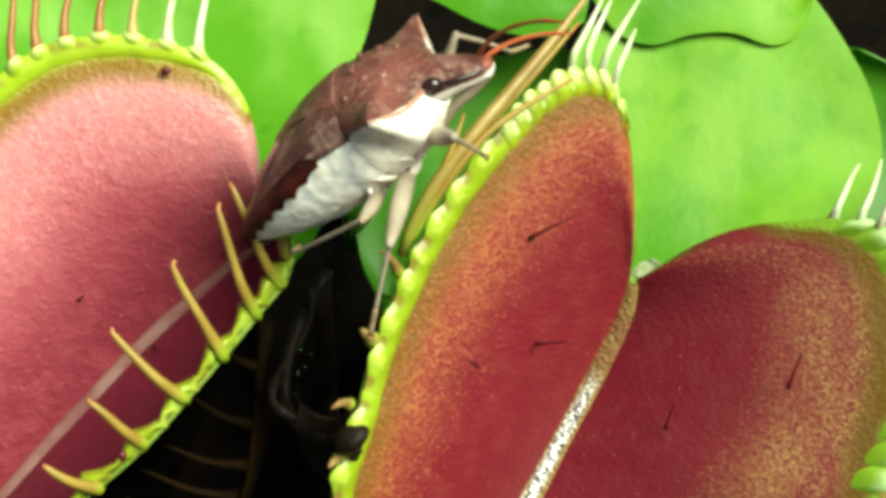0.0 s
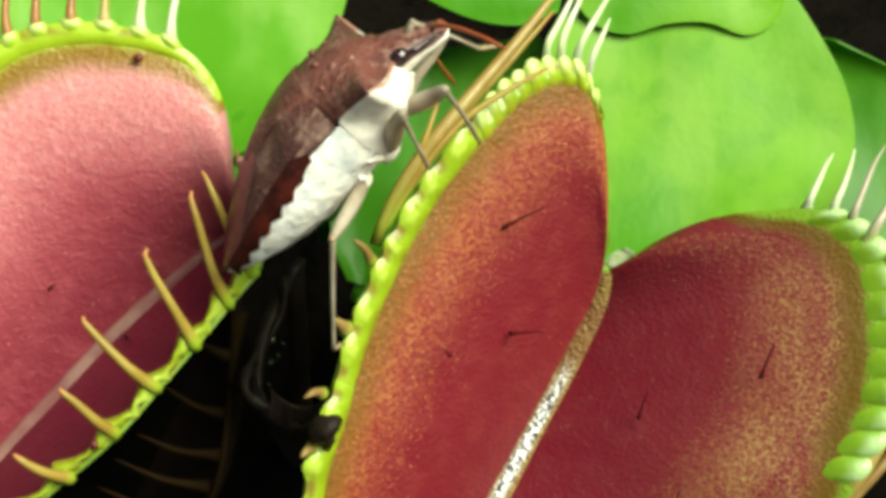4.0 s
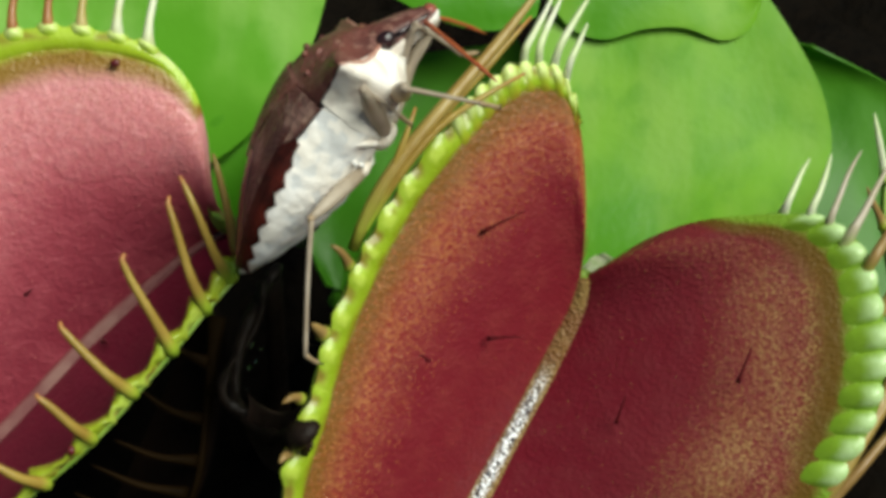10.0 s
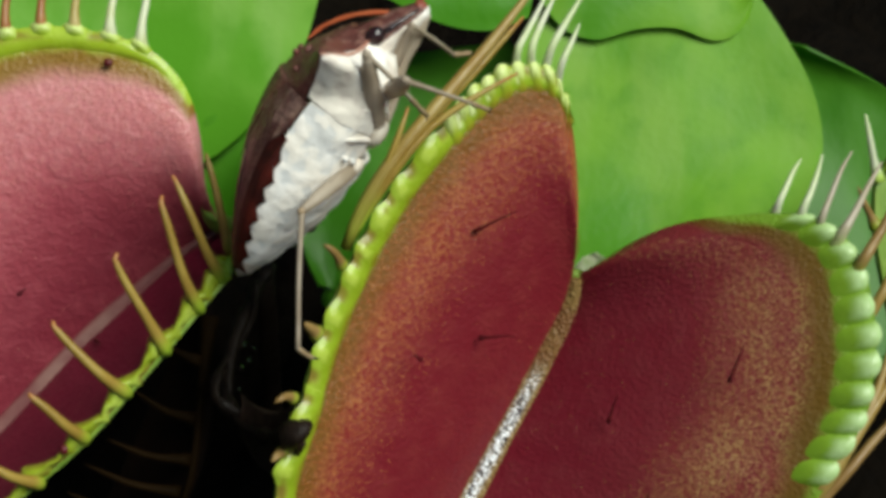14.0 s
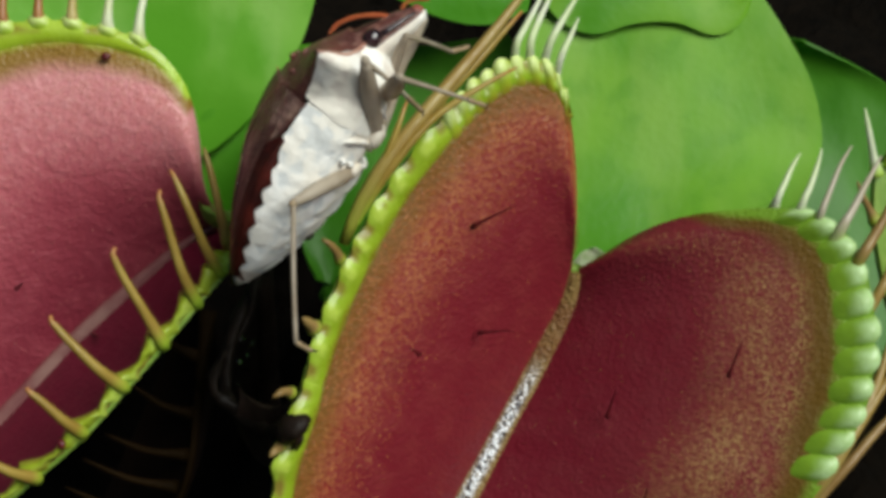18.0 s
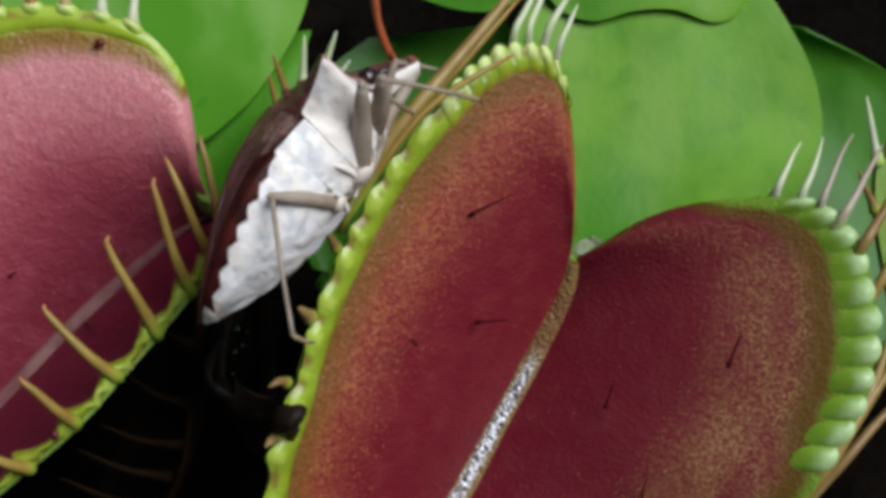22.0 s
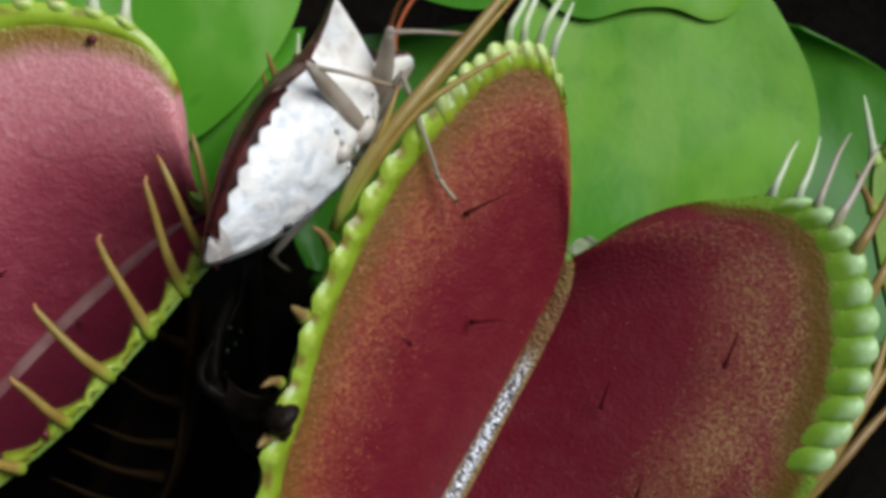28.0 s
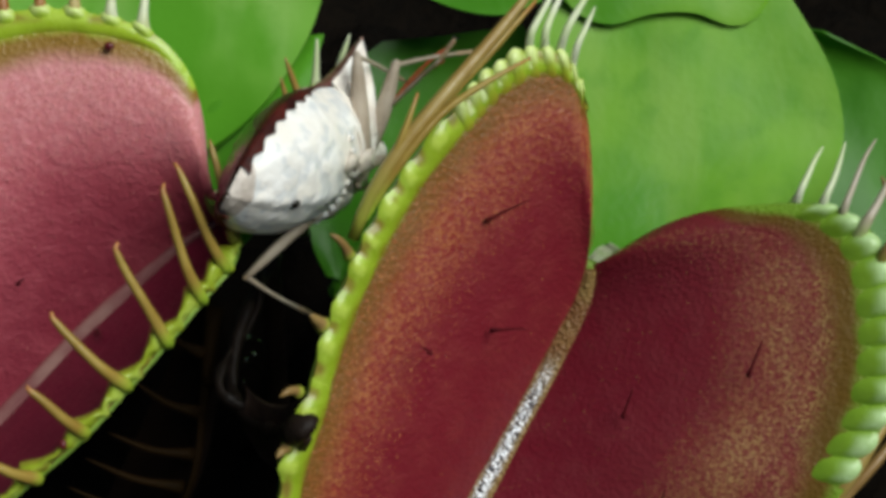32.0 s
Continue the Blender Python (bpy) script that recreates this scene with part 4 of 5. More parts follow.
# ---- rotten leaf in the gap ----
def rotten_leaf():
    base = soil(500, 760)
    dead = thing("withered_leaf", base, "withered black leaf stalk, wet and drooping", "dead leaf")
    rng = random.Random(8)
    way = spline([bench(480, 470, -9), bench(430, 560, -7), bench(405, 650, -6), bench(408, 720, -5), bench(450, 765, -3.6), bench(488, 774, -0.6), bench(512, 770, 1.9), bench(535, 760, 2.5), bench(548, 748, 2.3)], 40)
    part("stalk", tube("stalk", way, [rng.uniform(0.22, 0.42) * MM for k in range(26)] + [0.5 * MM, 0.6 * MM, 0.5 * MM, 0.2 * MM], M_DARK, 12, 0.8, n=60), dead)
    part("stalk", tube("stalk", [p + toward(0.5 * math.sin(k * 0.35), 0.4, 0.5 * math.cos(k * 0.5)) * MM for k, p in enumerate(way[4:26])], [rng.uniform(0.14, 0.3) * MM for k in range(20)], M_DARK, 10, 0.7, n=50), dead)
    part("flap", sheet("flap", lambda u, v: bench(430 + 112 * u, 702 + (55 + 55 * math.sin(2.6 * u)) * v + 26 * math.sin(3 * u), -5 + 6.6 * u ** 1.6 + 0.7 * math.sin(5 * u + 3 * v)), 26, 14, 0.25 * MM, M_ROT), dead, "limp dark brown rotten blade")
    for x, y, h, d in ((432, 612, -5.0, 0.09), (428, 652, -4.9, 0.09), (441, 640, -4.9, 0.07), (424, 690, -4.6, 0.06), (450, 618, -5.0, 0.06)):
        part("droplet", blob("droplet", bench(x, y, h), (toward(1, 0, 0), toward(0, 1, 0), toward(0, 0, 1)), (d * MM, d * 1.4 * MM, d * 0.9 * MM), M_DROP), dead, "clear water droplet")
    stalk(dead, bench(470, 480, -9.4), base, 0.5, 0.9, M_DARK, "stem")


rotten_leaf()


# ---- the bug: x to its head, y to its left, z to its back; mm ----
XS = [-6.0, -5.7, -5, -4, -3, -2, -1, 0, 1, 2, 3, 3.6, 4.1]
WIDE = [0.2, 0.8, 1.45, 2.1, 2.55, 2.82, 2.95, 2.95, 2.92, 2.88, 2.62, 1.95, 1.35]
HIGH = [0.05, 0.18, 0.35, 0.6, 0.85, 1.05, 1.25, 1.4, 1.52, 1.55, 1.3, 1.0, 0.8]
DEEP = [0.12, 0.42, 0.92, 1.6, 2.1, 2.5, 2.68, 2.72, 2.68, 2.52, 2.2, 1.75, 1.25]


def prof(x, ys):
    """A softened profile."""
    return float(np.mean([np.interp(x + o, XS, ys) for o in (-0.35, -0.15, 0, 0.15, 0.35)])) if -5.6 < x < 3.7 else float(np.interp(x, XS, ys))


def back_z(x, y, w=None):
    w = w or prof(x, WIDE)
    return prof(x, HIGH) * max(0.0, 1 - (y / w) ** 2) ** 0.75


def make_bug():
    bug = thing("shield_bug", (0, 0, 0), "brown shield bug with a white belly, clinging between two flytraps", "bug")
    mm = lambda x, y, z: Vector((x, y, z - 1.2 * (x / 6) ** 2)) * MM
    # underside, band by band
    bands = [-6.0, -5.15, -4.15, -3.15, -2.1, -1.0, 0.25]
    for k in range(6):
        x0, x1 = bands[k], bands[k + 1]

        def belly(u, v, x0=x0, x1=x1):
            x = x0 + (x1 + 0.004 - x0) * u
            a = (v - 0.5) * math.pi
            lump = 1 + 0.016 * math.sin(math.pi * u) + 0.016 * math.cos(a * 14) * math.sin(math.pi * u)
            w, d = prof(x, WIDE) - 0.1, prof(x, DEEP)
            keel = 0.14 * math.exp(-(a / 0.25) ** 2)
            return mm(x, -w * math.sin(a) * (1 + 0.01 * lump), -(d * math.cos(a) ** 0.85 + keel * min(1, d)) * lump if abs(a) < 1.569 else 0.02)
        part("tail_plate" if k == 0 else "belly_plate", sheet("belly_plate", belly, 20, 40, 0.12 * MM, M_TAIL if k == 0 else M_BELLY), bug,
             "grey-brown tail tip" if k == 0 else "")
    for k, (x0, x1) in enumerate(((0.25, 1.454), (1.45, 2.754), (2.75, 4.15))):
        def chest(u, v, x0=x0, x1=x1, k=k):
            x = x0 + (x1 - x0) * u
            a = (v - 0.5) * math.pi
            lump = 1 + 0.07 * math.sin(math.pi * u) ** 2 * (0.5 + 0.5 * math.cos(a * 5)) - 0.10 * math.exp(-(a / 0.3) ** 2) + 0.07 * noise.noise(Vector((x * 1.9, a * 3.4, 1)))
            w, d = prof(x, WIDE) - 0.06, prof(x, DEEP)
            return mm(x, -w * math.sin(a), -(d * max(math.cos(a), 0) ** 0.8) * lump)
        part("chest_plate", sheet("chest_plate", chest, 20, 40, 0.15 * MM, M_BELLY_THORAX if k else M_BELLY), bug, "cream chest plate")
    # wings, membrane, scutellum
    for s in (1, -1):
        def wing(u, v, s=s):
            x = -5.3 + 6.7 * u
            w = -0.0 + prof(x, WIDE) - 0.34 + 0.32 * min(1.0, max(0.0, (x + 0.6) / 0.7))
            w = min(w, 0.25 + 1.7 * (x + 5.3) ** 0.7)
            y = s * (0.02 + (w - 0.02) * (v if s > 0 else 1 - v))
            ridge = 0.05 * math.sin(9 * abs(y) - x * 1.4)
            return mm(x, y, back_z(x, y) + 0.05 + ridge * 0.5)
        part("wing", sheet("wing", wing, 40, 16, 0.1 * MM, M_WING), bug, "mottled brown leathery wing")
        for k in range(7):
            x0 = -5.5 + 0.78 * k

            def plate(u, v, s=s, x0=x0):
                x = x0 + 0.80 * u
                fade = min(1.0, max(0.0, (0.3 - x) / 1.6))
                w = prof(x, WIDE)
                tooth = (0.10 + 0.34 * abs(2 * u - 1) ** 1.2) * fade
                pts = ((w - 0.38, back_z(x, w - 0.38) - 0.02), (w - 0.15, 0.16 * fade), (w - 0.08 + 0.13 * fade, 0.0), (w - 0.1 + 0.12 * fade, -0.14 * fade), (w - 0.1 + 0.08 * fade, -0.14 * fade - tooth * 0.7))
                q = (1 - v if s > 0 else v) * 3.999
                i = int(q)
                f = q - i
                y, z = (pts[i][m] * (1 - f) + pts[i + 1][m] * f for m in (0, 1))
                return mm(x, s * y, z)
            part("rim_plate", sheet("rim_plate", plate, 8, 8, 0.05 * MM, M_RIM), bug, "dark maroon toothed rim plate")

    def membrane(u, v):
        x = -6.15 + 4.6 * u
        w = max(0.12, min(prof(x, WIDE) - 0.2, 2.2 - 0.9 * u))
        y = (2 * v - 1) * w
        return mm(x, y, back_z(x, y) + 0.09 + 0.015 * math.sin(12 * v))
    part("wing_membrane", sheet("wing_membrane", membrane, 20, 20, 0.06 * MM, M_MEMBRANE), bug, "dark glossy wing membrane")

    def scute(u, v):
        x = -2.1 + 3.6 * u
        w = 0.3 + 1.55 * u ** 0.8
        y = (2 * v - 1) * w
        return mm(x, y, back_z(x, y) + 0.08 + 0.08 * (1 - (2 * v - 1) ** 2))
    part("scutellum", sheet("scutellum", scute, 24, 18, 0.1 * MM, M_BACKSHELL), bug, "brown triangular back shield")
    px, pw = [1.15, 1.6, 2.2, 2.85, 3.35, 3.5, 3.8, 4.15], [2.5, 2.92, 3.3, 3.95, 4.65, 3.3, 2.05, 1.35]

    def pron(u, v):
        x = 1.15 + 3.0 * u
        w = float(np.interp(x, px, pw))
        y = (2 * v - 1) * w
        wing_up = 0.7 * max(0.0, (abs(y) - 2.2) / 2.2) ** 1.2
        x -= 0.25 * (1 - abs(2 * v - 1)) * (1 - u)
        return mm(x, y, back_z(x, y, w) * 0.98 + 0.075 + wing_up)
    part("pronotum", sheet("pronotum", pron, 36, 40, 0.16 * MM, M_BACKSHELL), bug, "brown pronotum with pointed shoulders")
    for s in (1, -1):
        part("shoulder_edge", tube("shoulder_edge", [mm(4.1, s * 1.33, -0.02), mm(3.8, s * 2.05, -0.02), mm(3.54, s * 3.0, 0.16), mm(3.36, s * 4.6, 0.86)],
                                   [0.08 * MM, 0.10 * MM, 0.10 * MM, 0.03 * MM], M_EDGE_CREAM, 8, n=16), bug, "pinkish cream shoulder edge")

        def under(u, v, s=s):
            x = 1.4 + 2.35 * u
            q = v if s < 0 else 1 - v
            y = 1.5 + (float(np.interp(x, px, pw)) - 1.54) * q
            w = prof(x, WIDE) - 0.06
            body = -prof(x, DEEP) * max(0.0, 1 - (y / w) ** 2) ** 0.4 + 4 * max(0.0, y - w)
            inner = -prof(x, DEEP) * max(0.0, 1 - (1.5 / w) ** 2) ** 0.4
            out = 0.7 * max(0.0, (float(np.interp(x, px, pw)) - 2.24) / 2.2) ** 1.2
            slope = inner + (out - inner) * q ** 1.45
            return mm(x, s * y, (body + slope - math.hypot(body - slope, 0.2)) / 2 + 0.06)
        part("shoulder_underside", sheet("shoulder_underside", under, 20, 16, -0.06 * MM, M_BELLY_THORAX), bug, "cream underside of the shoulder")
        for x, y, d in ((2.7, 1.3, 0.2), (2.0, 1.9, 0.14), (2.3, 0.7, 0.14)):
            part("wart", blob("wart", mm(x, s * y, back_z(x, y) + 0.14), (Vector((1, 0, 0)), Vector((0, 1, 0)), Vector((0, 0, 1))), (d * MM, d * MM, 0.12 * MM), M_BACKSHELL), bug)
        part("collar_spot", blob("collar_spot", mm(3.3, s * 1.2, 1.02), (Vector((1, 0, 0)), Vector((0, 1, 0)), Vector((0, 0, 1))), (0.14 * MM, 0.22 * MM, 0.08 * MM), M_EDGE_CREAM), bug)
    # head
    hx, hw = [3.8, 4.3, 4.8, 5.4, 5.9, 6.15], [1.25, 1.12, 0.95, 0.78, 0.55, 0.18]

    def head(up):
        def fn(u, v):
            x = 3.8 + 2.35 * u
            w = float(np.interp(x, hx, hw))
            a = (v - 0.5) * math.pi * (1.22 if up else 1.0)
            sgn = 1 if up else -1
            c = math.cos(a)
            z = -0.15 * (x - 3.9) + sgn * w * (0.62 if up and c > 0 else 0.85) * math.copysign(abs(c) ** 0.9, c)
            return mm(x, sgn * w * (1.0 if up else 0.96) * math.sin(a), z)
        return fn
    part("head_top", sheet("head_top", head(True), 20, 20, 0.08 * MM, M_BACKSHELL), bug, "brown top of the head")
    part("head_underside", sheet("head_underside", head(False), 20, 20, 0.08 * MM, M_BELLY_THORAX), bug, "cream underside of the head")
    ax = (Vector((1, 0, 0)), Vector((0, 1, 0)), Vector((0, 0, 1)))
    for s in (1, -1):
        part("eye", blob("eye", mm(4.35, s * 1.12, -0.06), ax, (0.40 * MM, 0.30 * MM, 0.34 * MM), M_EYE, 8, 12), bug, "dark glossy eye")
        part("head_stripe", tube("head_stripe", [mm(4.7, s * 1.0, -0.16), mm(5.3, s * 0.8, -0.24), mm(5.9, s * 0.5, -0.3)], [0.12 * MM, 0.1 * MM, 0.06 * MM], M_EYE, 6), bug, "dark stripe along the cheek")
        for x, y in ((1.75, 1.5), (2.45, 1.85)):
            w = prof(x, WIDE) - 0.06
            z = -prof(x, DEEP) * math.sqrt(max(0.0, 1 - (y / w) ** 2)) ** 0.82 * (1.06 if x > 0.2 else 1.015)
            part("dot", blob("dot", mm(x, s * y, z), ax, (0.085 * MM, 0.075 * MM, 0.09 * MM), M_SPOT, 4, 6), bug, "tiny black dot")
        # folds of the chest
        for x, lo, hi in ((0.85, 0.5, 2.5), (2.05, 0.6, 2.4), (3.0, 0.5, 2.0)):
            fold = []
            for k in range(9):
                y = lo + (hi - lo) * k / 8
                q = x + 0.35 * math.sin(k / 8 * math.pi)
                w = prof(q, WIDE) - 0.06
                fold.append(mm(q, s * y, -prof(q, DEEP) * math.sqrt(max(0.0, 1 - (y / w) ** 2)) ** 0.82 * 1.03))
            part("chest_fold", tube("chest_fold", fold, [0.04 * MM, 0.10 * MM, 0.12 * MM, 0.10 * MM, 0.04 * MM], M_BELLY_THORAX, 8, n=20), bug, "raised cream fold of the chest")
    # row of white beads where chest and belly meet
    for k in range(11):
        y = -2.0 + 0.4 * k
        w = prof(0.25, WIDE) - 0.06
        part("seam_bead", blob("seam_bead", mm(0.28, y, -prof(0.25, DEEP) * math.sqrt(1 - (y / w) ** 2) ** 0.82 * 1.045), ax, (0.11 * MM, 0.17 * MM, 0.12 * MM), M_BELLY, 5, 8), bug)
    # droplet added to give the small white glint at the wing's edge
    part("droplet", blob("droplet", mm(-2.7, 1.75, back_z(-2.7, 1.75) + 0.2), ax, (0.2 * MM, 0.16 * MM, 0.12 * MM), M_DROP, 8, 10), bug, "clear droplet added for a glint on the wing")
    part("tail_spot", blob("tail_spot", mm(-3.0, 0.1, -prof(-3.0, DEEP) - 0.1), ax, (0.24 * MM, 0.22 * MM, 0.2 * MM), M_SPOT), bug, "black spot near the tail")
    part("snout_tip", blob("snout_tip", mm(5.95, 0, -0.3), ax, (0.28 * MM, 0.42 * MM, 0.3 * MM), M_SNOUT), bug, "reddish snout tip")
    part("beak", tube("beak", [mm(5.9, 0, -0.6), mm(5.0, 0, -1.1), mm(4.0, 0, -1.5), mm(2.8, 0, -2.2), mm(1.6, 0, -2.7)], [0.2 * MM, 0.22 * MM, 0.16 * MM, 0.1 * MM], M_LEG, 8, n=20), bug, "folded tan beak")
    return bug


# legs: place of the hip, lengths of femur, tibia and foot, how far the foot bends at its joint
LEGS = {
    "FN": ((2.9, -0.8, -2.1), 3.7, 3.6, 1.0, 0.0),
    "FF": ((2.7, 1.0, -2.1), 3.6, 4.2, 1.0, 0.5),
    "MN": ((1.5, -1.0, -2.65), 4.1, 2.6, 1.0, 0.0),
    "MF": ((1.3, 1.1, -2.4), 3.0, 2.7, 1.0, 0.0),
    "HN": ((0.1, -1.2, -2.65), 3.1, 4.8, 0.7, -1.2),
    "HF": ((0.1, 1.2, -2.4), 3.7, 2.9, 0.9, 0.0),
}


def make_legs(bug):
    ax = (Vector((1, 0, 0)), Vector((0, 1, 0)), Vector((0, 0, 1)))
    made = {}
    for key, (hip, l1, l2, l3, bend) in LEGS.items():
        c, d = l3 * math.cos(bend), l3 * math.sin(bend)
        part("hip_joint", blob("hip_joint", Vector(hip) * MM, ax, (0.55 * MM, 0.7 * MM, 0.3 * MM) if key[0] != "H" else (0.35 * MM, 0.45 * MM, 0.22 * MM), M_COXA), bug, "tan hip joint")
        fat = 1.75 if key[1] == "N" and key[0] != "H" else 1.4 if key == "HN" else 1.1
        skin = M_LEG if key[0] == "H" else M_LEG_TAN
        fem = part("femur", tube("femur", [Vector((0, 0, 0)), Vector((l1 * 0.5, 0, 0.08)) * MM, Vector((l1, 0, 0)) * MM],
                                 [0.15 * fat * MM, 0.19 * fat * MM, 0.20 * fat * MM, 0.19 * fat * MM, 0.16 * fat * MM, 0.10 * fat * MM], skin, 10, n=14), bug, "pale speckled femur" if key[0] == "H" else "tan femur")
        part("knee", blob("knee", Vector((l1, 0, 0)) * MM, ax, (0.14 * fat * MM, 0.10 * fat * MM, 0.11 * fat * MM), M_TARSUS if key[0] == "H" else skin), fem, "brown knee" if key[0] == "H" else "tan knee")
        tib = part("tibia", tube("tibia", [Vector((0, 0, 0)), Vector((l2 * 0.5, 0, 0.05)) * MM, Vector((l2, 0, 0)) * MM],
                                 [0.11 * MM, 0.085 * MM, 0.075 * MM, 0.08 * MM], M_LEG, 8, n=14), bug, "thin pale shin")
        part("tarsus", tube("tarsus", [Vector((l2 - 0.05, 0, 0)) * MM, Vector((l2 + c * 0.5, 0, d * 0.5 - 0.03)) * MM, Vector((l2 + c, 0, d - 0.05)) * MM],
                                  [0.085 * MM, 0.11 * MM, 0.08 * MM, 0.10 * MM, 0.07 * MM], M_TARSUS, 8, n=10), tib, "brownish jointed foot")
        for w in (0.09, -0.09):
            part("claw", tube("claw", [Vector((l2 + c * 0.95, 0, d * 0.95 - 0.04)) * MM, Vector((l2 + c * 1.1, w, d * 1.1 - 0.06)) * MM, Vector((l2 + c * 1.15, w * 1.3, d * 1.15 - 0.16)) * MM],
                              [0.06 * MM, 0.04 * MM, 0.01 * MM], M_SPOT, 6, n=6), tib, "tiny dark claw")
        made[key] = fem, tib
    return made


def make_antennae(bug):
    made = {}
    for key, bow in (("AL", 0.6), ("AR", 0.5)):
        pts = [Vector((0, 0, 0)), Vector((1.2, 0, bow * 0.75)) * MM, Vector((2.6, 0, bow)) * MM, Vector((4.1, 0, bow * 0.7)) * MM, Vector((5.3, 0, 0)) * MM]
        made[key] = part("antenna", tube("antenna", pts, [0.10 * MM, 0.085 * MM, 0.10 * MM, 0.075 * MM, 0.09 * MM, 0.07 * MM, 0.085 * MM, 0.03 * MM], M_FEELER, 7, n=28), bug, "thin red-brown antenna")
    return made


# seconds, tail x and y, head x and y on the working plane as the camera should see them, mm by which the head is
# nearer, degrees of roll to the belly
BUG_A = [
    (0, 321.2, 398.8, 762.9, 119.1, 5, -21), (1, 313.3, 456.3, 753, 76.4, 4, -18), (2, 303, 481.4, 726.9, 75.9, 3.2, -23), (3, 327.9, 493.3, 713.5, 53.7, 3, -24),
    (3.5, 337.1, 493.8, 732.4, 64.2, 2.5, -24), (5.5, 354.5, 468.1, 739, 52.3, 1.4, -24.5), (6, 362.2, 473, 761.1, 44.3, 1.3, -25), (7, 371.2, 471.2, 755, 40.2, 1.5, -24.5),
    (8, 368.5, 469.1, 754.6, 25.7, 2, -21.5), (9, 380, 491.5, 747.5, 29, 2.6, -17), (10, 402.5, 483.4, 755.9, 22.3, 2.6, -12), (11, 404.7, 485.3, 753.1, 15, 2.6, -9),
    (12, 400.2, 489.4, 750.8, 8.4, 2.6, -7), (13, 410.1, 491.1, 754.9, 14.1, 2.6, -6),
]
BUG_B = [
    (14.5, 410.2, 491.1, 754.4, 13.7, 2.6, -6), (17, 412.8, 499.3, 753.2, 18.9, 2.6, -5), (19, 414.6, 527.9, 744.2, 43.9, 1.4, -3), (20, 399.1, 555.6, 745.1, 80.5, 0.4, -2),
    (21, 410.5, 579.3, 727, 123, -0.8, 0), (22, 394.2, 576.6, 725.5, 156.2, -1.8, 3), (23, 401.5, 565.5, 714.8, 130.7, -1.6, 6), (24, 406, 550, 721.6, 109.4, -2, 9),
    (25, 408.7, 528.1, 721.7, 94, -2.3, 11), (27.5, 429.7, 475.2, 721.7, 111.3, -5, 14), (28, 427.7, 470.5, 718.7, 146.7, -6.2, 15), (29, 420.4, 449.4, 690.9, 183.9, -7.5, 19),
    (30, 414.2, 400.4, 678.4, 223.4, -9.3, 25), (31, 423.6, 383.3, 660.3, 257.1, -10.4, 30), (32, 433.4, 370.5, 642, 282.6, -10.9, 35),
]
FOOT_MF = [
    (0, 640, 230, -1), (6, 655, 235, -1), (13, 655, 225, -1), (20, 645, 270, -1), (24, 620, 310, -1), (32, 610, 330, -1),
]
TIP_AL = [
    (0, 900.6, 29.7, 3.5), (1, 874.8, 53.8, 3.5), (2, 861.7, 74.1, 3.5), (3, 817.3, 68.8, 3.5),
    (6, 896.6, 155, 3.5), (8, 842, 1.8, 3.5), (9, 782.2, -58.6, 3.5), (10, 865.8, 144.8, 3.5),
    (11, 645.3, -38.7, 3.5), (12, 559.1, 30.7, 3.5), (13, 545, 70.1, 3.5), (16.5, 541.6, 68.2, 3.5),
    (17, 556.8, 69.2, 3.5), (19, 612.9, 74.1, 3.5), (20, 642.6, 49, 3.5), (21, 629.7, 51.3, 3.5),
    (22, 672.4, -23.5, 3.5), (23, 672.8, -14.9, 3.5), (24, 678.7, -65.9, 3.5), (25, 680.7, -65.3, 3.5),
    (28, 755.2, 10.2, -3), (30, 755.5, -54.9, -3), (32, 823.6, 63.7, -3),
]
TIP_AR = [
    (0, 910.6, 49.7, 2.5), (0.6, 860, 60, 2.5), (1, 753, 158, 2.5), (2, 769, 131, 2.5), (3, 695, 180, 2.5), (3.5, 720, 170, 2.5), (6, 896.6, 125.1, 2.5), (8, 832, -38, 2.5),
    (10, 845.7, 60.1, 2.5), (11, 814.8, -58.9, 2.5), (13, 859.9, -50, 2.5), (17, 860.8, -31.1, 2.5),
    (19, 662.6, 54, 2.5), (20, 657.5, 31.1, 2.5), (21, 654.4, 41.3, 2.5), (22, 682.3, -23.6, 2.5),
    (23, 682.6, -15.1, 2.5), (24, 792.9, 98.6, -10), (25, 852.5, 70, 2.5), (28, 784.5, 0.2, -3),
    (30, 784.8, -45.3, -3), (32, 828.4, 49.1, -3),
]
BUG = BUG_A + BUG_B
BUG_H = [(0, 3.6), (22, 3.6), (28, 1.5), (30, 0), (32, -1.5)]
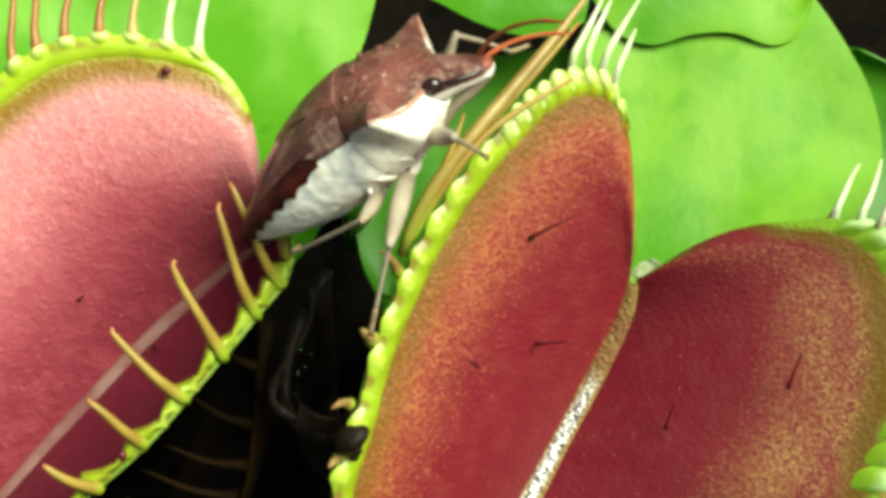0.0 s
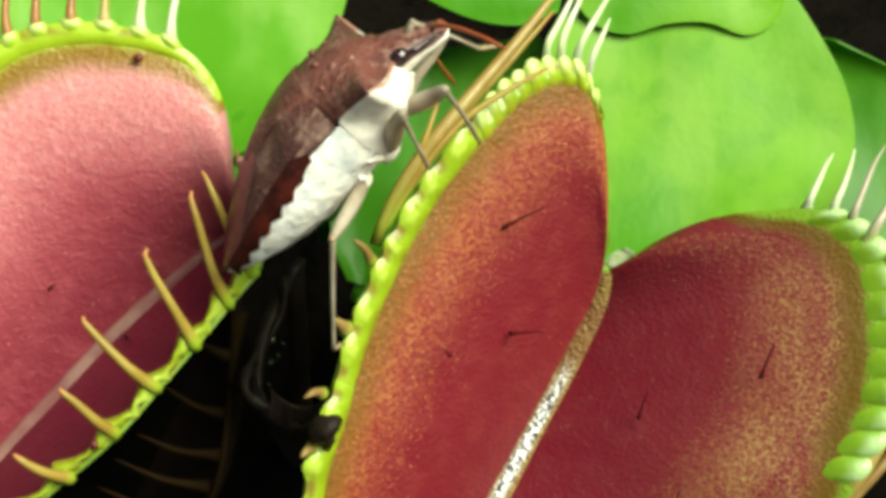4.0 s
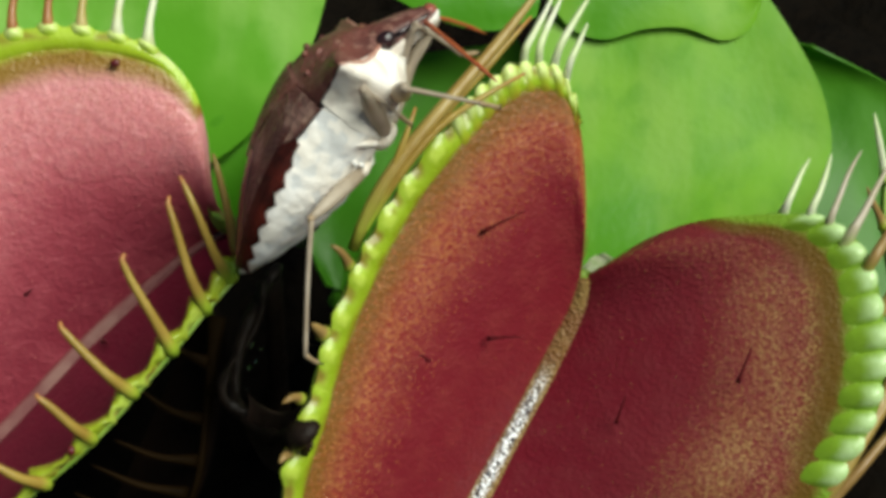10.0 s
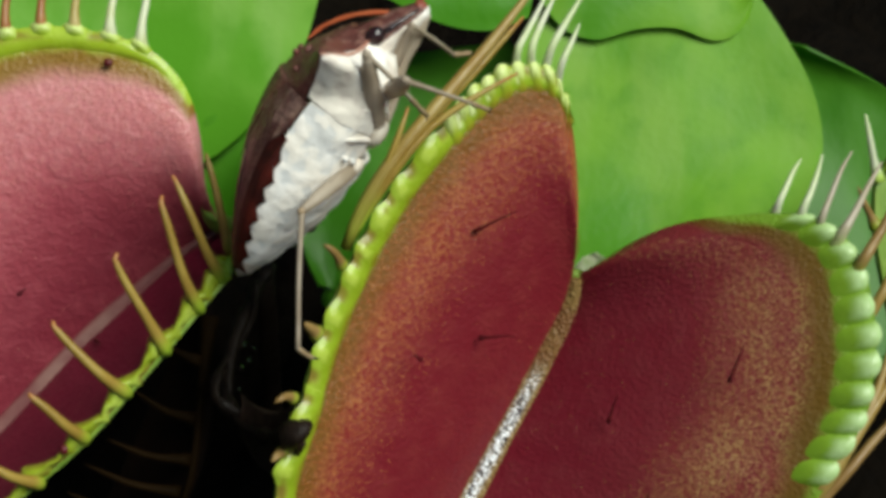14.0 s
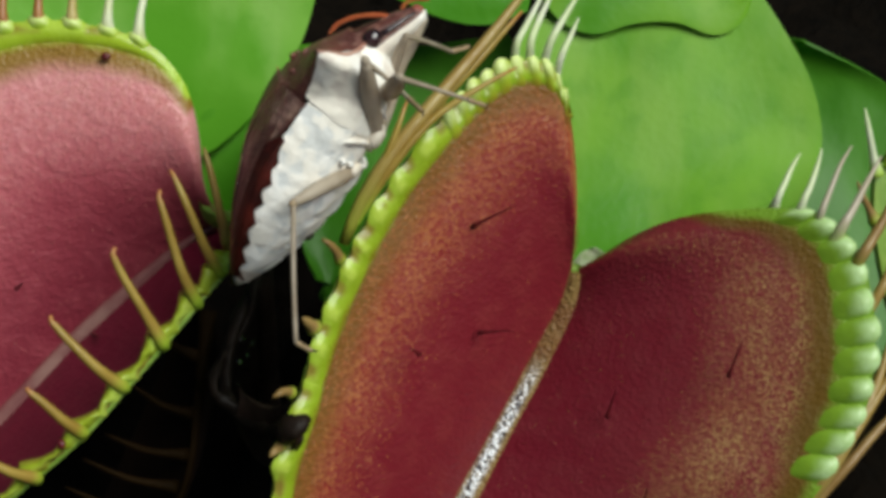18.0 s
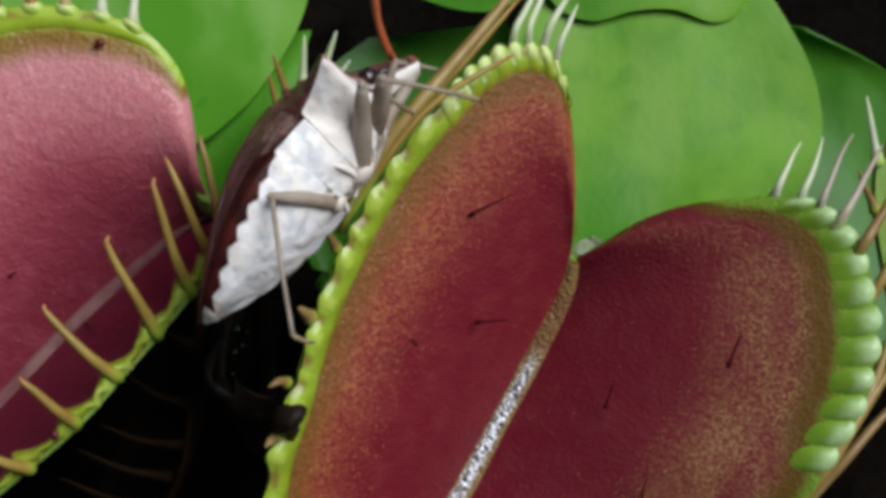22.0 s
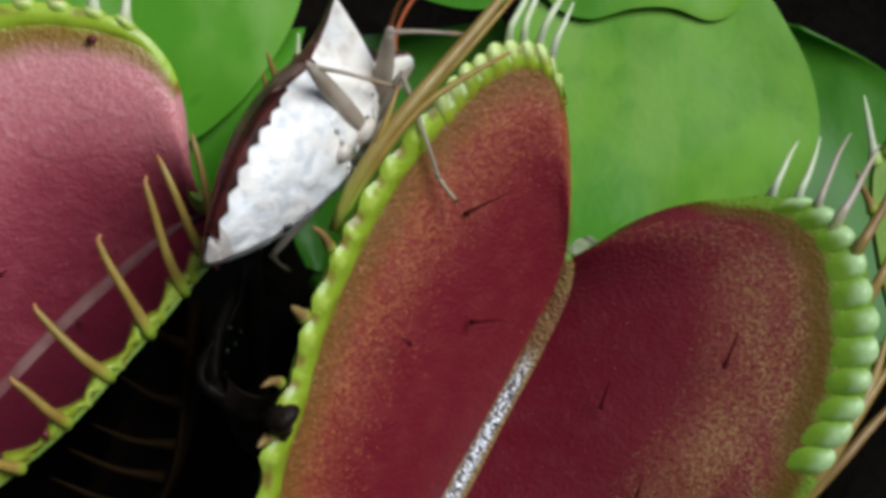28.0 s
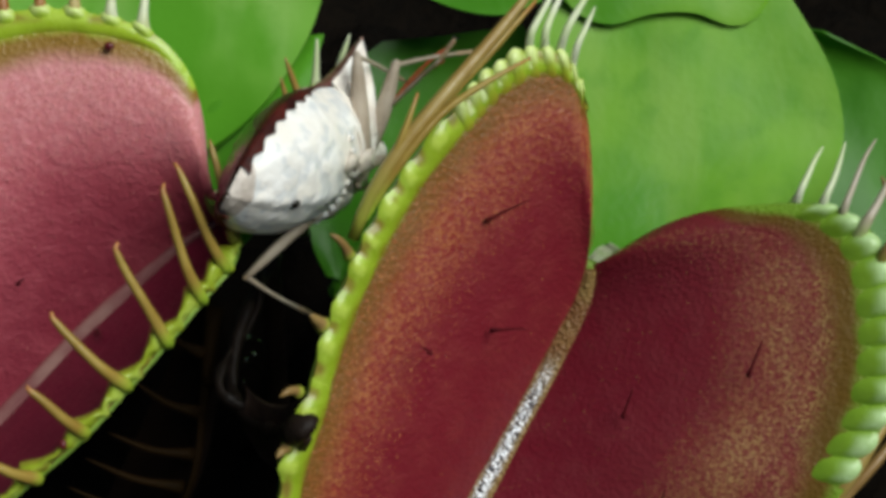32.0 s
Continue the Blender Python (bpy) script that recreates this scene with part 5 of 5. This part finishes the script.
# seconds and where the camera should see each knee, then each foot, on the working plane; depth follows from the limb's
# length
KNEES = {
    "FN": [(0, 703, 232, 7), (1, 660, 221, 8), (1.5, 711, 179, 7), (2, 737, 164, 6), (3, 750, 158, 6), (5, 716, 178, 7), 
           (6, 712, 153, 7), (8, 718, 151, 8), (9, 696, 161, 9), (13, 718, 143, 9), (17, 714, 144, 9), (20, 698, 158, 8), 
           (22, 683, 174, 8), (23, 652, 172, 8), (25, 672, 113, 7), (28, 707, 96, 6), (29, 701, 107, 6), (30, 698, 139, 6), 
           (32, 689, 125, 6)],
    "MN": [(0, 591, 419, 6), (0.5, 598, 419, 6), (1, 663, 188, 8), (2, 657, 234, 7), (3, 656, 254, 7), (6, 660, 123, 8), 
           (8, 644, 161, 8), (9, 624, 181, 8), (13, 650, 98, 8), (17, 644, 102, 8), (20, 658, 156, 8), (22, 649, 186, 8), 
           (23, 618, 192, 8), (23.5, 591, 201, 8), (24, 541, 150, 8), (25, 546, 131, 8), (27.5, 568, 164, 8), (28, 569, 157, 8), 
           (29, 602, 100, 8), (30, 614, 105, 8), (32, 616, 120, 8)],
    "HN": [(0, 541, 379, 6), (0.35, 511, 419, 7), (1, 512, 430, 7), (3, 523, 443, 7), (6, 565, 404, 7), (9, 539, 390, 8), 
           (13, 536, 372, 8), (17, 527, 378, 8), (20, 512, 355, 8), (21, 513, 361, 8), (22, 492, 379, 8), (22.25, 560, 370, 8), (22.5, 771, 365, 3), 
           (22.8, 740, 350, 0), (23.2, 635, 329, -1), (25, 633, 345, -2), (28, 647, 326, -2), (32, 625, 326, -4)],
    "HF": [(0, 470, 330, -0.5), (13, 560, 330, -0.5), (22, 540, 400, -0.5), (27.5, 560, 440, -0.5), (28.4, 462, 519, 3), (29, 457, 517, 3), (30, 444, 514, 3), (32, 425, 511, 3)],
    "FF": [(0, 707, 51, 3), (3, 658, 49, 3), (6, 712, 50, 2), (9, 718, 46, 2), (13, 728, 38, 2), (20, 717, 89, 2), 
           (22, 707, 144, 2), (25, 706, 110, 4), (25.5, 717, 158, 5), (27.5, 731, 170, 5), (28.7, 724, 165, 5), (29.5, 718, 134, 3), 
           (32, 703, 147, 3)],
    "MF": [(0, 561, 249, 0), (32, 587, 351, 0)],
}
FEET = {
    "FN": [(0, 766, 269, 1.8), (0.5, 780, 261, 1.8), (1, 803, 376, 1.8), (1.5, 781, 229, 1.8), (2, 777, 226, 1.8), (3, 786, 223, 1.8), 
           (3.5, 803, 234, 1.8), (5, 786, 307, 1.8), (5.5, 766, 391, 1.8), (6, 825, 233, 1.8), (6.5, 822, 248, 1.8), (7, 837, 227, 1.8), 
           (8, 803, 232, 1.8), (8.5, 833, 215, 1.8), (9, 897, 183, 1.8), (10, 871, 190, 1.8), (13, 868, 194, 1.8), (17, 864, 196, 1.8), 
           (20, 862, 201, 1.8), (21, 859, 206, 1.8), (22, 856, 208, 1.8), (23, 780, 186, 1.8), (24, 774, 178, 1.8), (25, 792, 184, 1.8), 
           (25.5, 815, 187, 1.8), (27.5, 838, 111, 1.8), (28, 840, 98, 1.8), (29, 838, 107, 1.8), (30, 844, 99, 1.8), (31, 834, 102, 1.8), 
           (32, 817, 116, 1.8)],
    "MN": [(0, 556, 581, 1.8), (0.4, 557, 589, 1.8), (0.7, 631, 420, 3), (1, 747, 265, 1.8), (1.5, 741, 269, 1.8), (2, 702, 304, 1.8), 
           (3, 703, 320, 1.8), (4, 707, 308, 1.8), (6, 715, 250, 1.8), (8, 718, 250, 1.8), (9, 689, 256, 1.8), (10, 716, 220, 1.8), 
           (13, 757, 204, 1.8), (17, 754, 203, 1.8), (20, 747, 214, 1.8), (22, 737, 230, 1.8), (23, 711, 230, 1.8), (24, 705, 217, 1.8), 
           (25, 692, 232, 1.8), (27.5, 710, 200, 1.8), (28, 712, 187, 1.8), (29, 699, 157, 1.8), (30, 706, 164, 1.8), (32, 698, 167, 1.8)],
    "HN": [(0, 415, 439, 3), (0.15, 442, 509, 3.5), (0.35, 546, 601, 2), (1, 551, 616, 2), (2, 545, 626, 2), (3, 539, 628, 2), 
           (6, 540, 625, 2), (9, 528, 631, 2), (13, 528, 628, 2), (17, 527, 630, 2), (20, 529, 626, 2), (21, 527, 626, 2), 
           (22, 531, 628, 2), (22.2, 611, 570, 3), (22.4, 700, 433, 3), (22.6, 799, 385, 3), (22.8, 750, 337, 2), (23.2, 653, 369, -6), 
           (25, 658, 375, -7), (28, 659, 364, -7), (32, 635, 351, -8)],
    "HF": [(0, 560, 250, -2), (13, 630, 250, -2), (22, 610, 310, -2), (27.5, 580, 420, -2), (28.1, 522, 530, 0), 
           (28.35, 452, 588, 0), (28.6, 553, 575, -1), (29, 555, 578, -1), (30, 549, 576, -1), (32, 545, 577, -1)],
    "FF": [(0, 806, 81, 0.3), (1, 815, 78, 0.3), (2, 807, 84, 0.3), (3.5, 792, 97, 0.3), (6, 812, 91, 0.3), (8, 802, 97, 0.3), 
           (9, 800, 97, 0.3), (13, 803, 96, 0.3), (17, 801, 101, 0.3), (20, 802, 104, 0.3), (21, 803, 125, 0.3), (22, 801, 163, 0.3), 
           (24, 784, 207, 0.3), (25, 760, 197, 0.3), (25.5, 816, 294, 4), (27.5, 791, 346, 4.5), (28, 794, 351, 7), (28.5, 790, 350, 7), 
           (29.4, 803, 163, 0.3), (30, 786, 140, 0.3), (32, 761, 132, 0.3)],
    "MF": FOOT_MF,
}
TIPS = {"AL": TIP_AL, "AR": TIP_AR}

ROOTS = {"AL": (5.5, 0.42, -1.3), "AR": (5.5, -0.42, -1.3)}


def along(rows, t):
    ts = [r[0] for r in rows]
    return [float(np.interp(t, ts, [r[k] for r in rows])) for k in range(1, len(rows[0]))]


def bug_pose(t):
    tx, ty, hx, hy, dh, roll = along(BUG, t)
    flat = Vector((hx - tx, ty - hy, 0)).normalized()
    far = math.asin(max(-0.98, min(0.98, dh / 12.1)))
    f = flat * math.cos(far) + Vector((0, 0, 1)) * math.sin(far)
    side = Vector((flat.y, -flat.x, 0))
    near = side.cross(f)
    a = radians(roll)
    up = -(side * math.cos(a) + near * math.sin(a))
    k = math.atan2(0.35, 12.15)
    x = f * math.cos(k) + up * math.sin(k)
    z = up * math.cos(k) - f * math.sin(k)
    rot = BASE.to_3x3() @ Matrix((x, z.cross(x), z)).transposed()
    mid = bench((tx + hx) / 2, (ty + hy) / 2, along(BUG_H, t)[0])
    return Matrix.Translation(mid - rot @ (Vector((0.07, 0, -1.37)) * MM)) @ rot.to_4x4()


def aim(root, way, up):
    x = way.normalized()
    y = up.cross(x).normalized()
    return Matrix.Translation(root) @ Matrix((x, y, x.cross(y))).transposed().to_4x4()


def choices(inv, start, length, goal):
    """Where a limb of that length from start can end on the line of sight of goal, nearer and farther, with the mm that each lies off the goal's height."""
    x, y, h = goal
    a = inv @ bench(x, y, h) - start
    b = inv @ bench(x, y, h + 1) - inv @ bench(x, y, h)
    m, n = -a.dot(b) / b.dot(b), (length ** 2 - a.dot(a)) / b.dot(b)
    root = math.sqrt(max(0.0, m * m + n))
    return [(start + (a + b * q).normalized() * length, abs(q)) for q in (m + root, m - root)]


def reach(invs, starts, length, goals):
    """The ends of a limb time by time: of the two choices at each time those that make the steadiest way."""
    cost, back, before = [0.0, 0.0], [], None
    ways = [choices(i, p, length, g) for i, p, g in zip(invs, starts, goals)]
    for row, start in zip(ways, starts):
        now, here = [], []
        for end, off in row:
            d = end - start
            best = (cost[0], 0)
            if before:
                turns = [d.angle(e, 0.0) for e in before]
                best = min((cost[k] + t + 6 * max(0.0, t - 0.3), k) for k, t in enumerate(turns))
            now.append(best[0] + 0.012 * off)
            here.append(best[1])
        cost, before = now, [end - start for end, off in row]
        back.append(here)
    k, ends = int(cost[1] < cost[0]), []
    for row, here in zip(reversed(ways), reversed(back)):
        ends.append(row[k][0])
        k = here[k]
    return ends[::-1]


def steady(ways, poles, pull):
    """For each way of a limb the side that it turns up, near its pole and without spinning about itself."""
    out, z = [], poles[0]
    for d, p in zip(ways, poles):
        d = d.normalized()
        z = z - d * z.dot(d)
        p = p - d * p.dot(d)
        if pull and p.length > 0.2:
            p.normalize()
            z = z.normalized() * (1 - pull) + (p if p.dot(z) >= 0 else -p) * pull
        z = z.normalized()
        out.append(z)
    return out


def motions():
    bug = make_bug()
    legs = make_legs(bug)
    feelers = make_antennae(bug)
    times = [k * 0.1 for k in range(12)] + [1.25 + k * 0.25 for k in range(83)] + [22 + k * 0.1 for k in range(16)] + [23.75 + k * 0.25 for k in range(17)] + [28 + k * 0.1 for k in range(8)] + [28.75 + k * 0.25 for k in range(14)]
    walk(bug, [(t, bug_pose(t)) for t in times])
    invs = [bug_pose(t).inverted() for t in times]
    for key, (hip, l1, l2, l3, bent) in LEGS.items():
        hips = [Vector(hip) * MM] * len(times)
        knees = reach(invs, hips, l1 * MM, [along(KNEES[key], t) for t in times])
        ends = reach(invs, knees, (l2 if bent else l2 + l3) * MM, [along(FEET[key], t) for t in times])
        poles = []
        for h, k, e in zip(hips, knees, ends):
            p = (e - h).cross(k - h).cross(e - h)
            poles.append(p.normalized() if p.length > 1e-12 else Vector((0, 0, 1)))
        thighs, shins = [k - h for h, k in zip(hips, knees)], [e - k for k, e in zip(knees, ends)]
        walk(legs[key][0], [(t, aim(h, d, p)) for t, h, d, p in zip(times, hips, thighs, steady(thighs, poles, 0))])
        walk(legs[key][1], [(t, aim(k, d, p)) for t, k, d, p in zip(times, knees, shins, steady(shins, poles, 0.3))])
    for key, ob in feelers.items():
        roots = [Vector(ROOTS[key]) * MM] * len(times)
        tips = reach(invs, roots, 5.3 * MM, [along(TIPS[key], t) for t in times])
        ways = [e - r for r, e in zip(roots, tips)]
        walk(ob, [(t, aim(r, d, up)) for t, r, d, up in zip(times, roots, ways, steady(ways, [Vector((0, 0.3, 1))] * len(ways), 0.2))])


motions()
